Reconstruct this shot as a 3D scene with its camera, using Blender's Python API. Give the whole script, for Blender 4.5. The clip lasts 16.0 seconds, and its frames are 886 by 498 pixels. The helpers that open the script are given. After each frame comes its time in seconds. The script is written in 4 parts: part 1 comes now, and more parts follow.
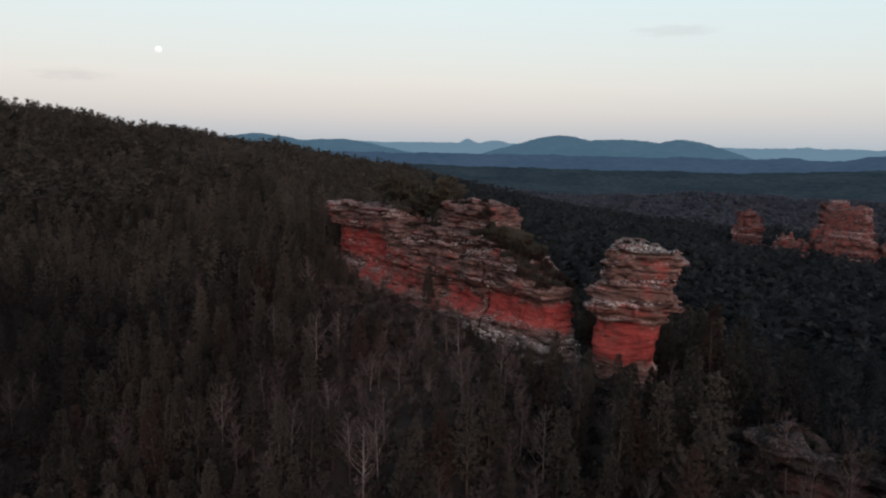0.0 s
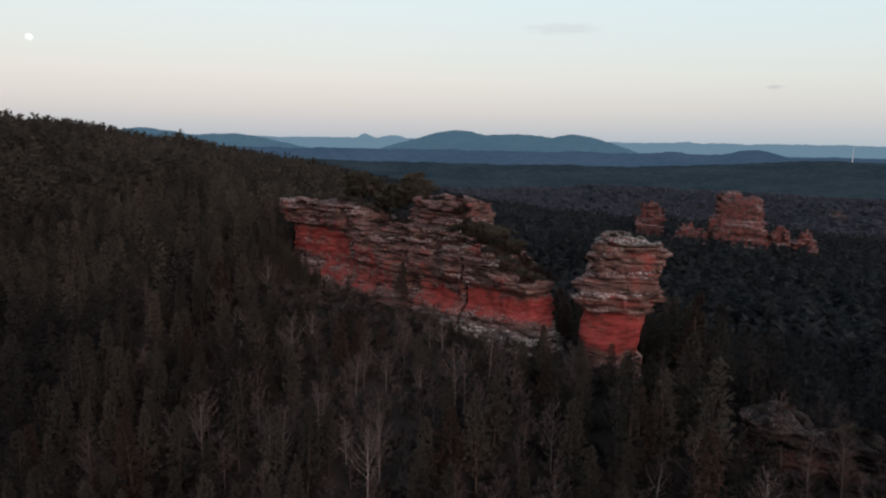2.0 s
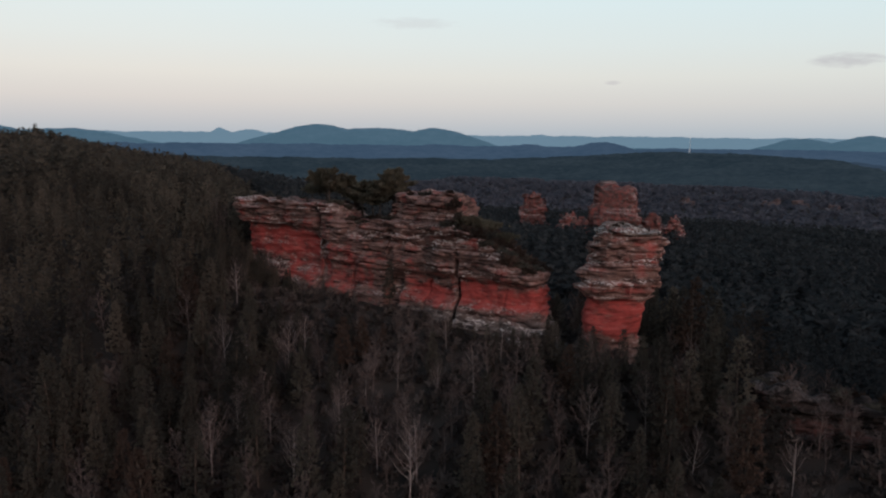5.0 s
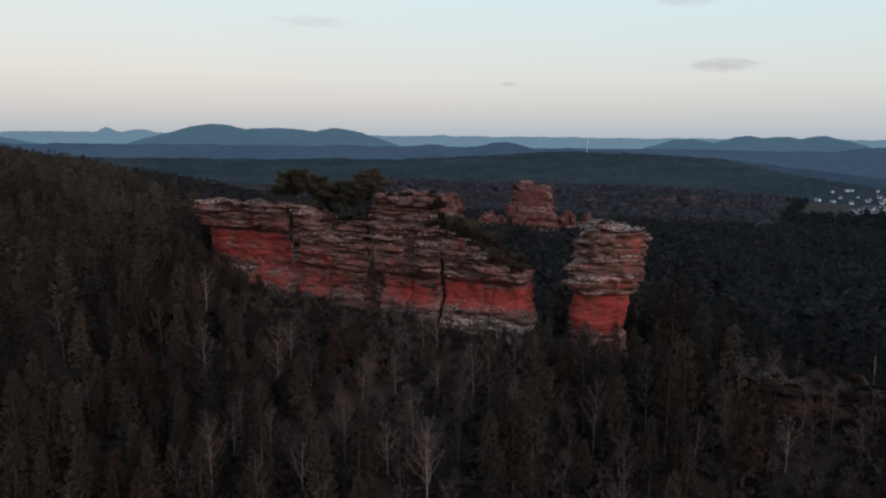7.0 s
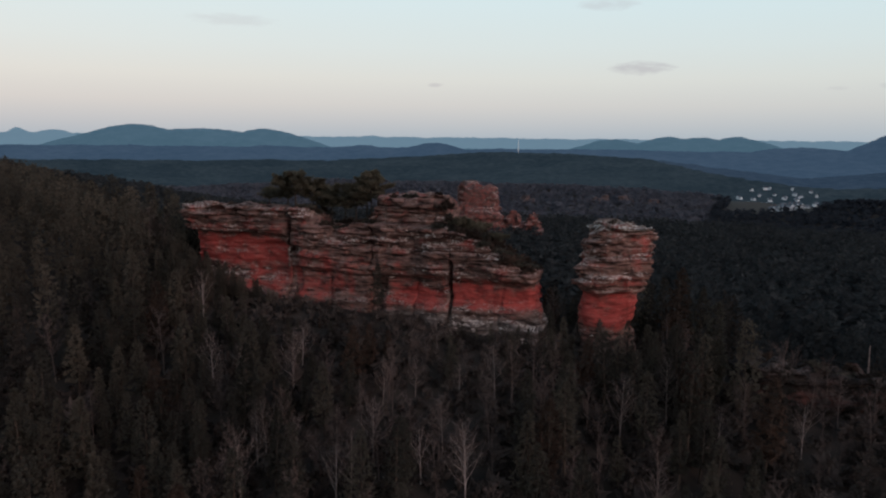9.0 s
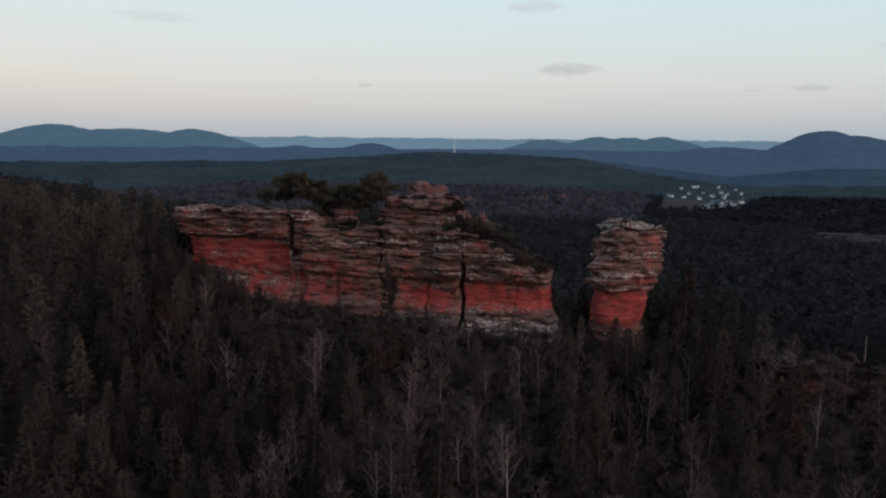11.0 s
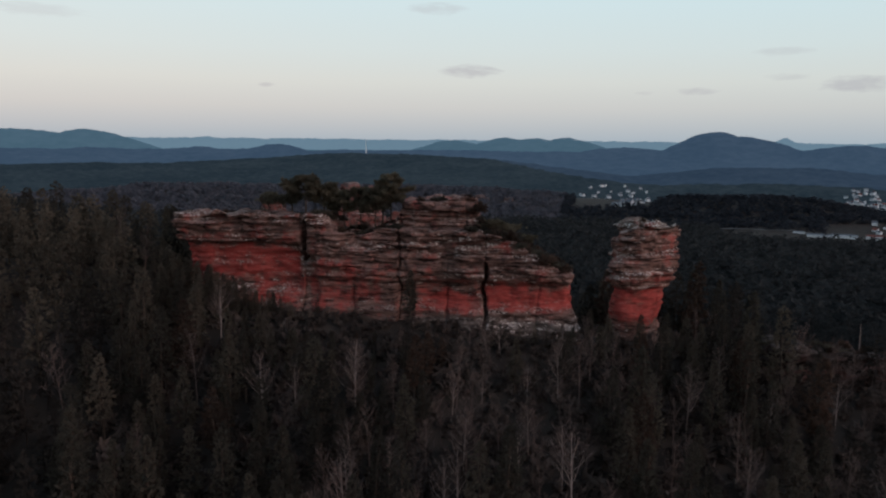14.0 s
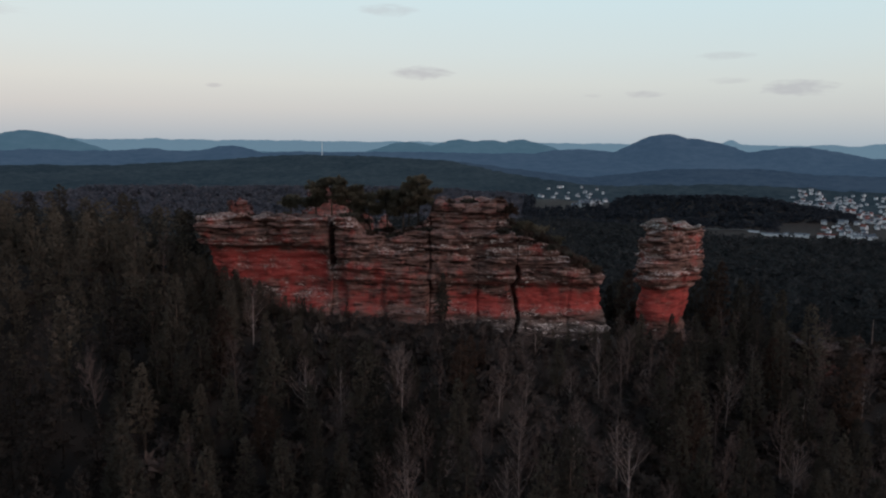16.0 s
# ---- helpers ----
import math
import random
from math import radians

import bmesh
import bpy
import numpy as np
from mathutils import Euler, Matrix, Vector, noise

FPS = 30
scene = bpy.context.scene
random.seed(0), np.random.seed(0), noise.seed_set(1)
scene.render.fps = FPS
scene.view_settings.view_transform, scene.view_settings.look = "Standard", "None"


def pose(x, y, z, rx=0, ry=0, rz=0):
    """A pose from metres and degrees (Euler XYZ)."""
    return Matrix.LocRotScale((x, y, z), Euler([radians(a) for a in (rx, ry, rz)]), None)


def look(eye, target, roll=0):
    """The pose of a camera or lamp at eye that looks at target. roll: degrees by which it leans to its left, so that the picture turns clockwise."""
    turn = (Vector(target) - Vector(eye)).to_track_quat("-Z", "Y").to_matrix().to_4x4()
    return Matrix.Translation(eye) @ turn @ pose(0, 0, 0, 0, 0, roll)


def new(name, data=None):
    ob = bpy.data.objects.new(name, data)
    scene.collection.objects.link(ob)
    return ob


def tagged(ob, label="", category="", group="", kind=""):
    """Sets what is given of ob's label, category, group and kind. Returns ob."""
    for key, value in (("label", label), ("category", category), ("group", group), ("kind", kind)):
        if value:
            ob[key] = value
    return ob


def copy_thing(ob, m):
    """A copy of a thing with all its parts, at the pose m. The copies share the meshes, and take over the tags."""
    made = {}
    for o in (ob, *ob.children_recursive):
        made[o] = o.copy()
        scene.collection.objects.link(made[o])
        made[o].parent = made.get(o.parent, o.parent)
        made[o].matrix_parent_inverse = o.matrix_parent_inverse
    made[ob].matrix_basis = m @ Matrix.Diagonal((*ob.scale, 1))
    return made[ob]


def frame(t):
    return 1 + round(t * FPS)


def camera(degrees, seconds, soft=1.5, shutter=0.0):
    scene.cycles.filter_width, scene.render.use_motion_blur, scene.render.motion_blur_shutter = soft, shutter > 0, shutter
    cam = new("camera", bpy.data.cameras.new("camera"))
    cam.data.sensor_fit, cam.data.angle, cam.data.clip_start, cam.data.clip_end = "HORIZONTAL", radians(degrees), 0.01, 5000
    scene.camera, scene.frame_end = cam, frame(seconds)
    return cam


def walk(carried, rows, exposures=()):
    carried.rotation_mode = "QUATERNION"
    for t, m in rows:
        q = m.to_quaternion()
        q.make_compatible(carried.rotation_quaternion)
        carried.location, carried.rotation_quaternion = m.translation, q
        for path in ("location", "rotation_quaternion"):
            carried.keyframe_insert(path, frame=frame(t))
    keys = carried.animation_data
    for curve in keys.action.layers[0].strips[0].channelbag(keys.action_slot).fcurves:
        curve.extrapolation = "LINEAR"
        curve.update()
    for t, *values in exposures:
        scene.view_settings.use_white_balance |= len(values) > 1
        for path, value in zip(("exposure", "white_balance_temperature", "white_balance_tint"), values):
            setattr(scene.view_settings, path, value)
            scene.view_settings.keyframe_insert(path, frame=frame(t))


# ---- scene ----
cam = camera(64.0, 16.0, soft=2.2)
METRES, EYE, TILT, LEAN, TURN = 140.0, 50.0, -8.4, -1.0, 0.0
ROWS = [
    (0.0, 0.0, 0.0, 0.0, 0.0, 0.0, -0.0),
    (0.5, -0.0297, 0.002, 0.0021, -2.65, -0.18, 0.37),
    (1.0, -0.0598, 0.0051, 0.0032, -4.79, -0.33, 0.62),
    (1.5, -0.0902, 0.01, 0.0033, -6.26, -0.38, 0.85),
    (2.0, -0.1233, 0.0153, 0.004, -8.27, -0.51, 1.26),
    (2.5, -0.1572, 0.0216, 0.0058, -11.01, -0.7, 1.74),
    (3.0, -0.1903, 0.028, 0.0068, -12.81, -0.92, 2.07),
    (3.5, -0.2234, 0.0364, 0.0089, -14.43, -1.11, 2.32),
    (6.0, -0.3828, 0.0908, 0.0181, -23.43, -1.64, 3.68),
    (6.5, -0.4114, 0.1041, 0.0202, -25.57, -1.78, 3.94),
    (7.0, -0.4388, 0.1184, 0.0227, -27.5, -1.94, 4.17),
    (7.5, -0.4656, 0.1332, 0.025, -29.07, -2.04, 4.33),
    (8.0, -0.4916, 0.1493, 0.0279, -30.51, -2.15, 4.52),
    (8.5, -0.5169, 0.1655, 0.031, -31.83, -2.22, 4.67),
    (9.0, -0.5419, 0.1831, 0.0337, -33.24, -2.34, 4.83),
    (11.5, -0.6574, 0.2804, 0.0493, -40.02, -2.91, 5.64),
    (12.0, -0.6783, 0.301, 0.0522, -41.36, -3.01, 5.78),
    (12.5, -0.6989, 0.322, 0.0555, -42.78, -3.18, 5.9),
    (13.0, -0.7187, 0.344, 0.0593, -44.14, -3.34, 5.99),
    (13.5, -0.7384, 0.3664, 0.0628, -45.29, -3.45, 6.13),
    (14.0, -0.7569, 0.3882, 0.0661, -46.3, -3.54, 6.22),
    (14.5, -0.7765, 0.4118, 0.0698, -47.31, -3.65, 6.29),
    (15.0, -0.7949, 0.4343, 0.0732, -48.19, -3.69, 6.38),
    (15.5, -0.8133, 0.4574, 0.0768, -49.18, -3.78, 6.43),
    (16.0, -0.8313, 0.4809, 0.0801, -50.13, -3.83, 6.53),
]
walk(cam, [(t, pose(0, 0, EYE, TILT, LEAN, TURN) @ pose(METRES * x, METRES * y, METRES * z, 90 + pitch, roll, yaw)) for t, x, y, z, yaw, pitch, roll in ROWS],
     exposures=[(0.0, 0.03), (16.0, -0.1)])

# ---- sky, sun and exposure ----
SUN_AZ, SUN_EL = 163.0, 2.0          # the afterglow, behind the camera
world = bpy.data.worlds.new("dusk_sky")
scene.world = world
world.use_nodes = True


def nodes_of(tree):
    tree.nodes.clear()
    return tree.nodes, tree.links


def ramp(nodes, stops, mode="LINEAR"):
    n = nodes.new("ShaderNodeValToRGB")
    n.color_ramp.interpolation = mode
    els = n.color_ramp.elements
    while len(els) < len(stops):
        els.new(0.5)
    for e, (p, c) in zip(els, stops):
        e.position = p
        e.color = (*c, 1) if len(c) == 3 else c
    return n


def math_node(nodes, links, op, a, b=None, clamp=False):
    n = nodes.new("ShaderNodeMath")
    n.operation, n.use_clamp = op, clamp
    for i, v in enumerate((a, b)):
        if v is None:
            continue
        if isinstance(v, (int, float)):
            n.inputs[i].default_value = v
        else:
            links.new(v, n.inputs[i])
    return n.outputs[0]


def mix_rgb(nodes, links, fac, a, b, blend="MIX"):
    n = nodes.new("ShaderNodeMix")
    n.data_type, n.blend_type = "RGBA", blend
    for sock, v in ((n.inputs[0], fac), (n.inputs[6], a), (n.inputs[7], b)):
        if isinstance(v, (int, float)):
            sock.default_value = v
        elif isinstance(v, tuple):
            sock.default_value = (*v, 1)
        else:
            links.new(v, sock)
    return n.outputs[2]


# clouds: azimuth, elevation, half width, half height in degrees, strength
CLOUDS = [(48.8, 5.5, 2.6, 0.55, 0.75), (76.4, 4.2, 2.8, 0.6, 0.75), (66.0, 3.9, 1.5, 0.3, 0.6), (32.9, 4.2, 0.7, 0.18, 0.6),
          (62.0, 3.8, 0.9, 0.2, 0.4), (72.0, 4.8, 1.6, 0.3, 0.35), (46.0, 10.1, 2.4, 0.5, 0.4), (17.5, 8.6, 3.5, 0.5, 0.3),
          (-27.0, 4.4, 3.2, 0.5, 0.4), (71.5, 6.6, 2.4, 0.35, 0.35)]


def build_sky():
    nodes, links = nodes_of(world.node_tree)
    out = nodes.new("ShaderNodeOutputWorld")
    bg = nodes.new("ShaderNodeBackground")
    coord = nodes.new("ShaderNodeTexCoord")
    sep = nodes.new("ShaderNodeSeparateXYZ")
    links.new(coord.outputs["Generated"], sep.inputs[0])
    x, y, z = sep.outputs
    el = math_node(nodes, links, "MULTIPLY", math_node(nodes, links, "ARCSINE", z), 180 / math.pi)
    az = math_node(nodes, links, "MULTIPLY", math_node(nodes, links, "ARCTAN2", x, y), 180 / math.pi)
    f = math_node(nodes, links, "DIVIDE", math_node(nodes, links, "ADD", el, 2.0), 92.0, clamp=True)
    grad = ramp(nodes, [(0.0, (0.39, 0.45, 0.52)), (2.0 / 92, (0.45, 0.50, 0.555)), (3.2 / 92, (0.56, 0.57, 0.59)), (4.6 / 92, (0.68, 0.655, 0.635)), (6.6 / 92, (0.76, 0.75, 0.71)),
                        (9.0 / 92, (0.75, 0.80, 0.79)), (14 / 92, (0.71, 0.85, 0.89)), (26 / 92, (0.43, 0.56, 0.66)), (46 / 92, (0.25, 0.35, 0.46)), (1.0, (0.16, 0.235, 0.34))])
    links.new(f, grad.inputs[0])
    colour = grad.outputs[0]
    tex = nodes.new("ShaderNodeTexNoise")
    tex.inputs["Scale"].default_value = 45.0
    tex.inputs["Detail"].default_value = 4.0
    stretch = nodes.new("ShaderNodeMapping")
    stretch.inputs["Scale"].default_value = (1, 1, 4)
    links.new(coord.outputs["Generated"], stretch.inputs[0])
    links.new(stretch.outputs[0], tex.inputs["Vector"])
    ragged = math_node(nodes, links, "MULTIPLY", math_node(nodes, links, "SUBTRACT", tex.outputs[0], 0.5), 2.2)
    total = None
    for a, e, w, h, s in CLOUDS:
        dx = math_node(nodes, links, "DIVIDE", math_node(nodes, links, "SUBTRACT", az, a), w)
        dy = math_node(nodes, links, "DIVIDE", math_node(nodes, links, "SUBTRACT", el, e), h)
        d = math_node(nodes, links, "ADD", math_node(nodes, links, "MULTIPLY", dx, dx), math_node(nodes, links, "MULTIPLY", dy, dy))
        m = math_node(nodes, links, "SUBTRACT", 1.0, math_node(nodes, links, "ADD", d, ragged), clamp=True)
        m = math_node(nodes, links, "MULTIPLY", m, s)
        total = m if total is None else math_node(nodes, links, "MAXIMUM", total, m)
    colour = mix_rgb(nodes, links, math_node(nodes, links, "MULTIPLY", total, 0.8), colour, (0.52, 0.49, 0.52))
    # cooler and a little darker away from the afterglow
    east = nodes.new("ShaderNodeMapRange")
    links.new(az, east.inputs[0])
    east.inputs[1].default_value, east.inputs[2].default_value = 0.0, 75.0
    colour = mix_rgb(nodes, links, 1.0, colour, mix_rgb(nodes, links, east.outputs[0], (1.02, 1.0, 0.99), (0.90, 0.965, 0.99)), "MULTIPLY")
    sky = nodes.new("ShaderNodeTexSky")
    sky.sky_type, sky.sun_disc = "NISHITA", False
    sky.sun_elevation, sky.sun_rotation = radians(SUN_EL), radians(SUN_AZ)
    warm = mix_rgb(nodes, links, 1.0, sky.outputs[0], (0.006, 0.006, 0.006), "MULTIPLY")
    colour = mix_rgb(nodes, links, 1.0, colour, warm, "ADD")
    links.new(colour, bg.inputs[0])
    bg.inputs[1].default_value = 1.0
    links.new(bg.outputs[0], out.inputs[0])


build_sky()
sun = new("sun", bpy.data.lights.new("sun", "SUN"))
sun.data.energy, sun.data.color, sun.data.angle = 1.5, (1.0, 0.76, 0.70), radians(35)
_d = Vector((math.sin(radians(SUN_AZ)) * math.cos(radians(19)), math.cos(radians(SUN_AZ)) * math.cos(radians(19)), math.sin(radians(19))))
sun.matrix_world = look(_d * 100, (0, 0, 0))


# ---- materials ----
def material(name, rough=0.9):
    m = bpy.data.materials.new(name)
    m.use_nodes = True
    nodes, links = nodes_of(m.node_tree)
    out = nodes.new("ShaderNodeOutputMaterial")
    b = nodes.new("ShaderNodeBsdfPrincipled")
    b.inputs["Roughness"].default_value = rough
    b.inputs["Specular IOR Level"].default_value = 0.1
    links.new(b.outputs[0], out.inputs[0])
    return m, nodes, links, b


def noise_tex(nodes, links, scale, detail=4.0, vec=None, rough=0.55):
    n = nodes.new("ShaderNodeTexNoise")
    n.inputs["Scale"].default_value, n.inputs["Detail"].default_value, n.inputs["Roughness"].default_value = scale, detail, rough
    if vec is not None:
        links.new(vec, n.inputs["Vector"])
    return n.outputs[0]


def position(nodes, links, scale=(1, 1, 1)):
    g = nodes.new("ShaderNodeNewGeometry")
    m = nodes.new("ShaderNodeMapping")
    m.inputs["Scale"].default_value = scale
    links.new(g.outputs["Position"], m.inputs[0])
    return m.outputs[0], g


def bumped(nodes, links, b, height, strength, distance):
    n = nodes.new("ShaderNodeBump")
    n.inputs["Strength"].default_value, n.inputs["Distance"].default_value = strength, distance
    links.new(height, n.inputs["Height"])
    links.new(n.outputs[0], b.inputs["Normal"])


def leafy(name, dark, mid, light, scale=0.9, random_by="object", sheer=0.0):
    m, nodes, links, b = material(name, 0.85)
    if random_by == "object":
        src = nodes.new("ShaderNodeObjectInfo").outputs["Random"]
    else:
        tint = nodes.new("ShaderNodeAttribute")
        tint.attribute_name = "tint"
        src = tint.outputs["Fac"]
    vec, g = position(nodes, links)
    big = noise_tex(nodes, links, 0.035, 3, vec)
    fine = noise_tex(nodes, links, scale, 3, vec)
    v = math_node(nodes, links, "ADD", math_node(nodes, links, "MULTIPLY", src, 0.45), math_node(nodes, links, "MULTIPLY", fine, 0.35))
    v = math_node(nodes, links, "ADD", v, math_node(nodes, links, "MULTIPLY", math_node(nodes, links, "SUBTRACT", big, 0.5), 0.9))
    r = ramp(nodes, [(0.1, dark), (0.42, mid), (0.8, light)])
    links.new(v, r.inputs[0])
    links.new(r.outputs[0], b.inputs["Base Color"])
    if not sheer:
        return m
    # thin needles and leaves let light through
    thin, both = nodes.new("ShaderNodeBsdfTranslucent"), nodes.new("ShaderNodeMixShader")
    links.new(r.outputs[0], thin.inputs[0])
    both.inputs[0].default_value = sheer
    links.new(b.outputs[0], both.inputs[1])
    links.new(thin.outputs[0], both.inputs[2])
    links.new(both.outputs[0], nodes["Material Output"].inputs[0])
    return m


def soft_box(nodes, links, value, a, b, soft):
    """One between a and b, falling to nothing over soft on either side."""
    out = None
    for lo, hi in ((a - soft, a + soft), (b + soft, b - soft)):
        n = nodes.new("ShaderNodeMapRange")
        n.interpolation_type = "SMOOTHSTEP"
        links.new(value, n.inputs[0])
        n.inputs[1].default_value, n.inputs[2].default_value = min(lo, hi), max(lo, hi)
        n.inputs[3].default_value, n.inputs[4].default_value = (0, 1) if lo < hi else (1, 0)
        out = n.outputs[0] if out is None else math_node(nodes, links, "MULTIPLY", out, n.outputs[0])
    return out


def rock_material(name, zones, red, dark, pale, stain=1.0, along=(1, 0, 0), origin=(0, 0, 0), bleached=()):
    """Layered sandstone under a dark lichened crust. zones: where the crust is off and fresh red rock shows, as (u0, u1, z0, z1, amount), u along the face;
    bleached: the same for grey, washed-out beds."""
    m, nodes, links, b = material(name, 0.92)
    b.inputs["Specular IOR Level"].default_value = 0.1
    vec, g = position(nodes, links)
    flat, _ = position(nodes, links, (0.13, 0.13, 1.0))
    thin, _ = position(nodes, links, (0.24, 0.24, 1.35))
    drip, _ = position(nodes, links, (0.55, 0.55, 0.10))
    sep = nodes.new("ShaderNodeSeparateXYZ")
    links.new(g.outputs["Position"], sep.inputs[0])
    shift, dot = nodes.new("ShaderNodeVectorMath"), nodes.new("ShaderNodeVectorMath")
    shift.operation, dot.operation = "SUBTRACT", "DOT_PRODUCT"
    links.new(g.outputs["Position"], shift.inputs[0])
    shift.inputs[1].default_value, dot.inputs[1].default_value = origin, along
    links.new(shift.outputs[0], dot.inputs[0])

    def swing(value, amount):
        return math_node(nodes, links, "MULTIPLY", math_node(nodes, links, "SUBTRACT", value, 0.5), amount)

    zz = math_node(nodes, links, "ADD", sep.outputs[2], swing(noise_tex(nodes, links, 0.16, 4, vec), 5.0))
    uu = math_node(nodes, links, "ADD", dot.outputs["Value"], swing(noise_tex(nodes, links, 0.13, 4, drip), 9.0))

    def sum_of(boxes):
        total = None
        for u0, u1, z0, z1, amount in boxes:
            k = math_node(nodes, links, "MULTIPLY", soft_box(nodes, links, uu, u0, u1, 1.4), soft_box(nodes, links, zz, z0, z1, 0.9))
            k = math_node(nodes, links, "MULTIPLY", k, amount)
            total = k if total is None else math_node(nodes, links, "MAXIMUM", total, k)
        return total

    layers = noise_tex(nodes, links, 1.0, 6, flat, 0.65)
    patch = noise_tex(nodes, links, 0.30, 5, vec, 0.6)
    streak = noise_tex(nodes, links, 1.0, 4, drip, 0.6)
    beds = noise_tex(nodes, links, 1.0, 5, thin, 0.65)
    # how far the crust has come off
    fac = sum_of(zones)
    for value, amount in ((layers, 1.5), (patch, 2.3), (streak, 1.2)):
        fac = math_node(nodes, links, "ADD", fac, swing(value, amount))
    fac = math_node(nodes, links, "MULTIPLY", math_node(nodes, links, "SUBTRACT", fac, 0.12), 1.15, clamp=True)
    fresh = ramp(nodes, [(0.28, tuple(c * 0.42 for c in red)), (0.45, tuple(c * 0.78 for c in red)), (0.6, red), (0.78, tuple(min(1, c * 1.15 + 0.035) for c in red))])
    links.new(math_node(nodes, links, "ADD", math_node(nodes, links, "MULTIPLY", beds, 0.6), math_node(nodes, links, "MULTIPLY", patch, 0.4)), fresh.inputs[0])
    crust = ramp(nodes, [(0.34, tuple(c * 0.35 for c in dark)), (0.46, dark), (0.57, tuple(c * 1.8 for c in dark)), (0.68, tuple(1.8 * c + 0.14 * d for c, d in zip(dark, pale)))])
    links.new(math_node(nodes, links, "ADD", math_node(nodes, links, "MULTIPLY", beds, 0.65), math_node(nodes, links, "MULTIPLY", layers, 0.35)), crust.inputs[0])
    col = mix_rgb(nodes, links, fac, crust.outputs[0], fresh.outputs[0])
    if bleached:
        grey = ramp(nodes, [(0.3, tuple(0.09 * c for c in pale)), (0.52, tuple(0.16 * c for c in pale)), (0.74, tuple(0.36 * c for c in pale))])
        links.new(math_node(nodes, links, "ADD", math_node(nodes, links, "MULTIPLY", beds, 0.5), math_node(nodes, links, "MULTIPLY", patch, 0.5)), grey.inputs[0])
        wash = math_node(nodes, links, "ADD", sum_of(bleached), swing(patch, 0.7), clamp=True)
        col = mix_rgb(nodes, links, math_node(nodes, links, "MULTIPLY", wash, soft_box(nodes, links, sep.outputs[2], -9, 14, 2.5)), col, grey.outputs[0])
    seam = ramp(nodes, [(0.40, (0.22, 0.20, 0.20)), (0.47, (1, 1, 1))])
    links.new(noise_tex(nodes, links, 1.15, 4, thin, 0.6), seam.inputs[0])
    col = mix_rgb(nodes, links, math_node(nodes, links, "SUBTRACT", 0.9, math_node(nodes, links, "MULTIPLY", fac, 0.45)), col, seam.outputs[0], "MULTIPLY")
    # pale lichen in rows on the ledges, thick in some places and absent in others
    nsep = nodes.new("ShaderNodeSeparateXYZ")
    links.new(g.outputs["Normal"], nsep.inputs[0])
    up = math_node(nodes, links, "MULTIPLY", math_node(nodes, links, "SUBTRACT", nsep.outputs[2], 0.22, clamp=True), 2.4, clamp=True)
    spots = ramp(nodes, [(0.52, (0, 0, 0)), (0.58, (1, 1, 1))])
    links.new(noise_tex(nodes, links, 2.0, 5, vec, 0.8), spots.inputs[0])
    where = ramp(nodes, [(0.45, (0.10, 0.10, 0.10)), (0.64, (1, 1, 1))])
    links.new(noise_tex(nodes, links, 0.24, 3, flat, 0.6), where.inputs[0])
    old = math_node(nodes, links, "SUBTRACT", 1.0, math_node(nodes, links, "MULTIPLY", fac, 0.8))
    lich = math_node(nodes, links, "MULTIPLY", math_node(nodes, links, "MULTIPLY", up, old), math_node(nodes, links, "MULTIPLY", spots.outputs[0], math_node(nodes, links, "MULTIPLY", where.outputs[0], stain)), clamp=True)
    col = mix_rgb(nodes, links, lich, col, pale)
    # small pale chips along the bedding
    chip, _ = position(nodes, links, (0.55, 0.55, 1.25))
    chips = ramp(nodes, [(0.60, (0, 0, 0)), (0.64, (1, 1, 1))])
    links.new(noise_tex(nodes, links, 1.2, 5, chip, 0.7), chips.inputs[0])
    some = math_node(nodes, links, "MULTIPLY", where.outputs[0], math_node(nodes, links, "MULTIPLY", old, 0.9 * min(stain, 1.2)))
    col = mix_rgb(nodes, links, math_node(nodes, links, "MULTIPLY", chips.outputs[0], some, clamp=True), col, pale)
    links.new(col, b.inputs["Base Color"])
    coarse, _ = position(nodes, links, (0.6, 0.6, 2.2))
    bumped(nodes, links, b, noise_tex(nodes, links, 1.6, 6, coarse, 0.7), 0.7, 0.3)
    return m


def plain(name, dark, light, scale=3.0, rough=0.8, metal=0.0):
    m, nodes, links, b = material(name, rough)
    b.inputs["Metallic"].default_value = metal
    vec, g = position(nodes, links)
    v = math_node(nodes, links, "ADD", math_node(nodes, links, "MULTIPLY", noise_tex(nodes, links, scale, 5, vec), 0.7),
                  math_node(nodes, links, "MULTIPLY", nodes.new("ShaderNodeObjectInfo").outputs["Random"], 0.3))
    r = ramp(nodes, [(0.3, dark), (0.7, light)])
    links.new(v, r.inputs[0])
    links.new(r.outputs[0], b.inputs["Base Color"])
    return m


def distance_material(name, dark, light, haze_glow, scale):
    """Far wooded hills. The blue of kilometres of evening haze is put in as emission."""
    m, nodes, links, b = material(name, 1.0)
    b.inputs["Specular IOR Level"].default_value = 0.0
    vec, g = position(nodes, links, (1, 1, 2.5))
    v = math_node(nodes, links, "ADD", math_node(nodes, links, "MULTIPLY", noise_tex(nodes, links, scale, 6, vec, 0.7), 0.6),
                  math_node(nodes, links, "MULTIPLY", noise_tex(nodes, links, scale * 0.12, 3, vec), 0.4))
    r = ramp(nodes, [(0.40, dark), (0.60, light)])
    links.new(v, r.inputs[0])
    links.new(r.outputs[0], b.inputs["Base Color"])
    b.inputs["Emission Color"].default_value = (*haze_glow, 1)
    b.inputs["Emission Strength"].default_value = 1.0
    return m


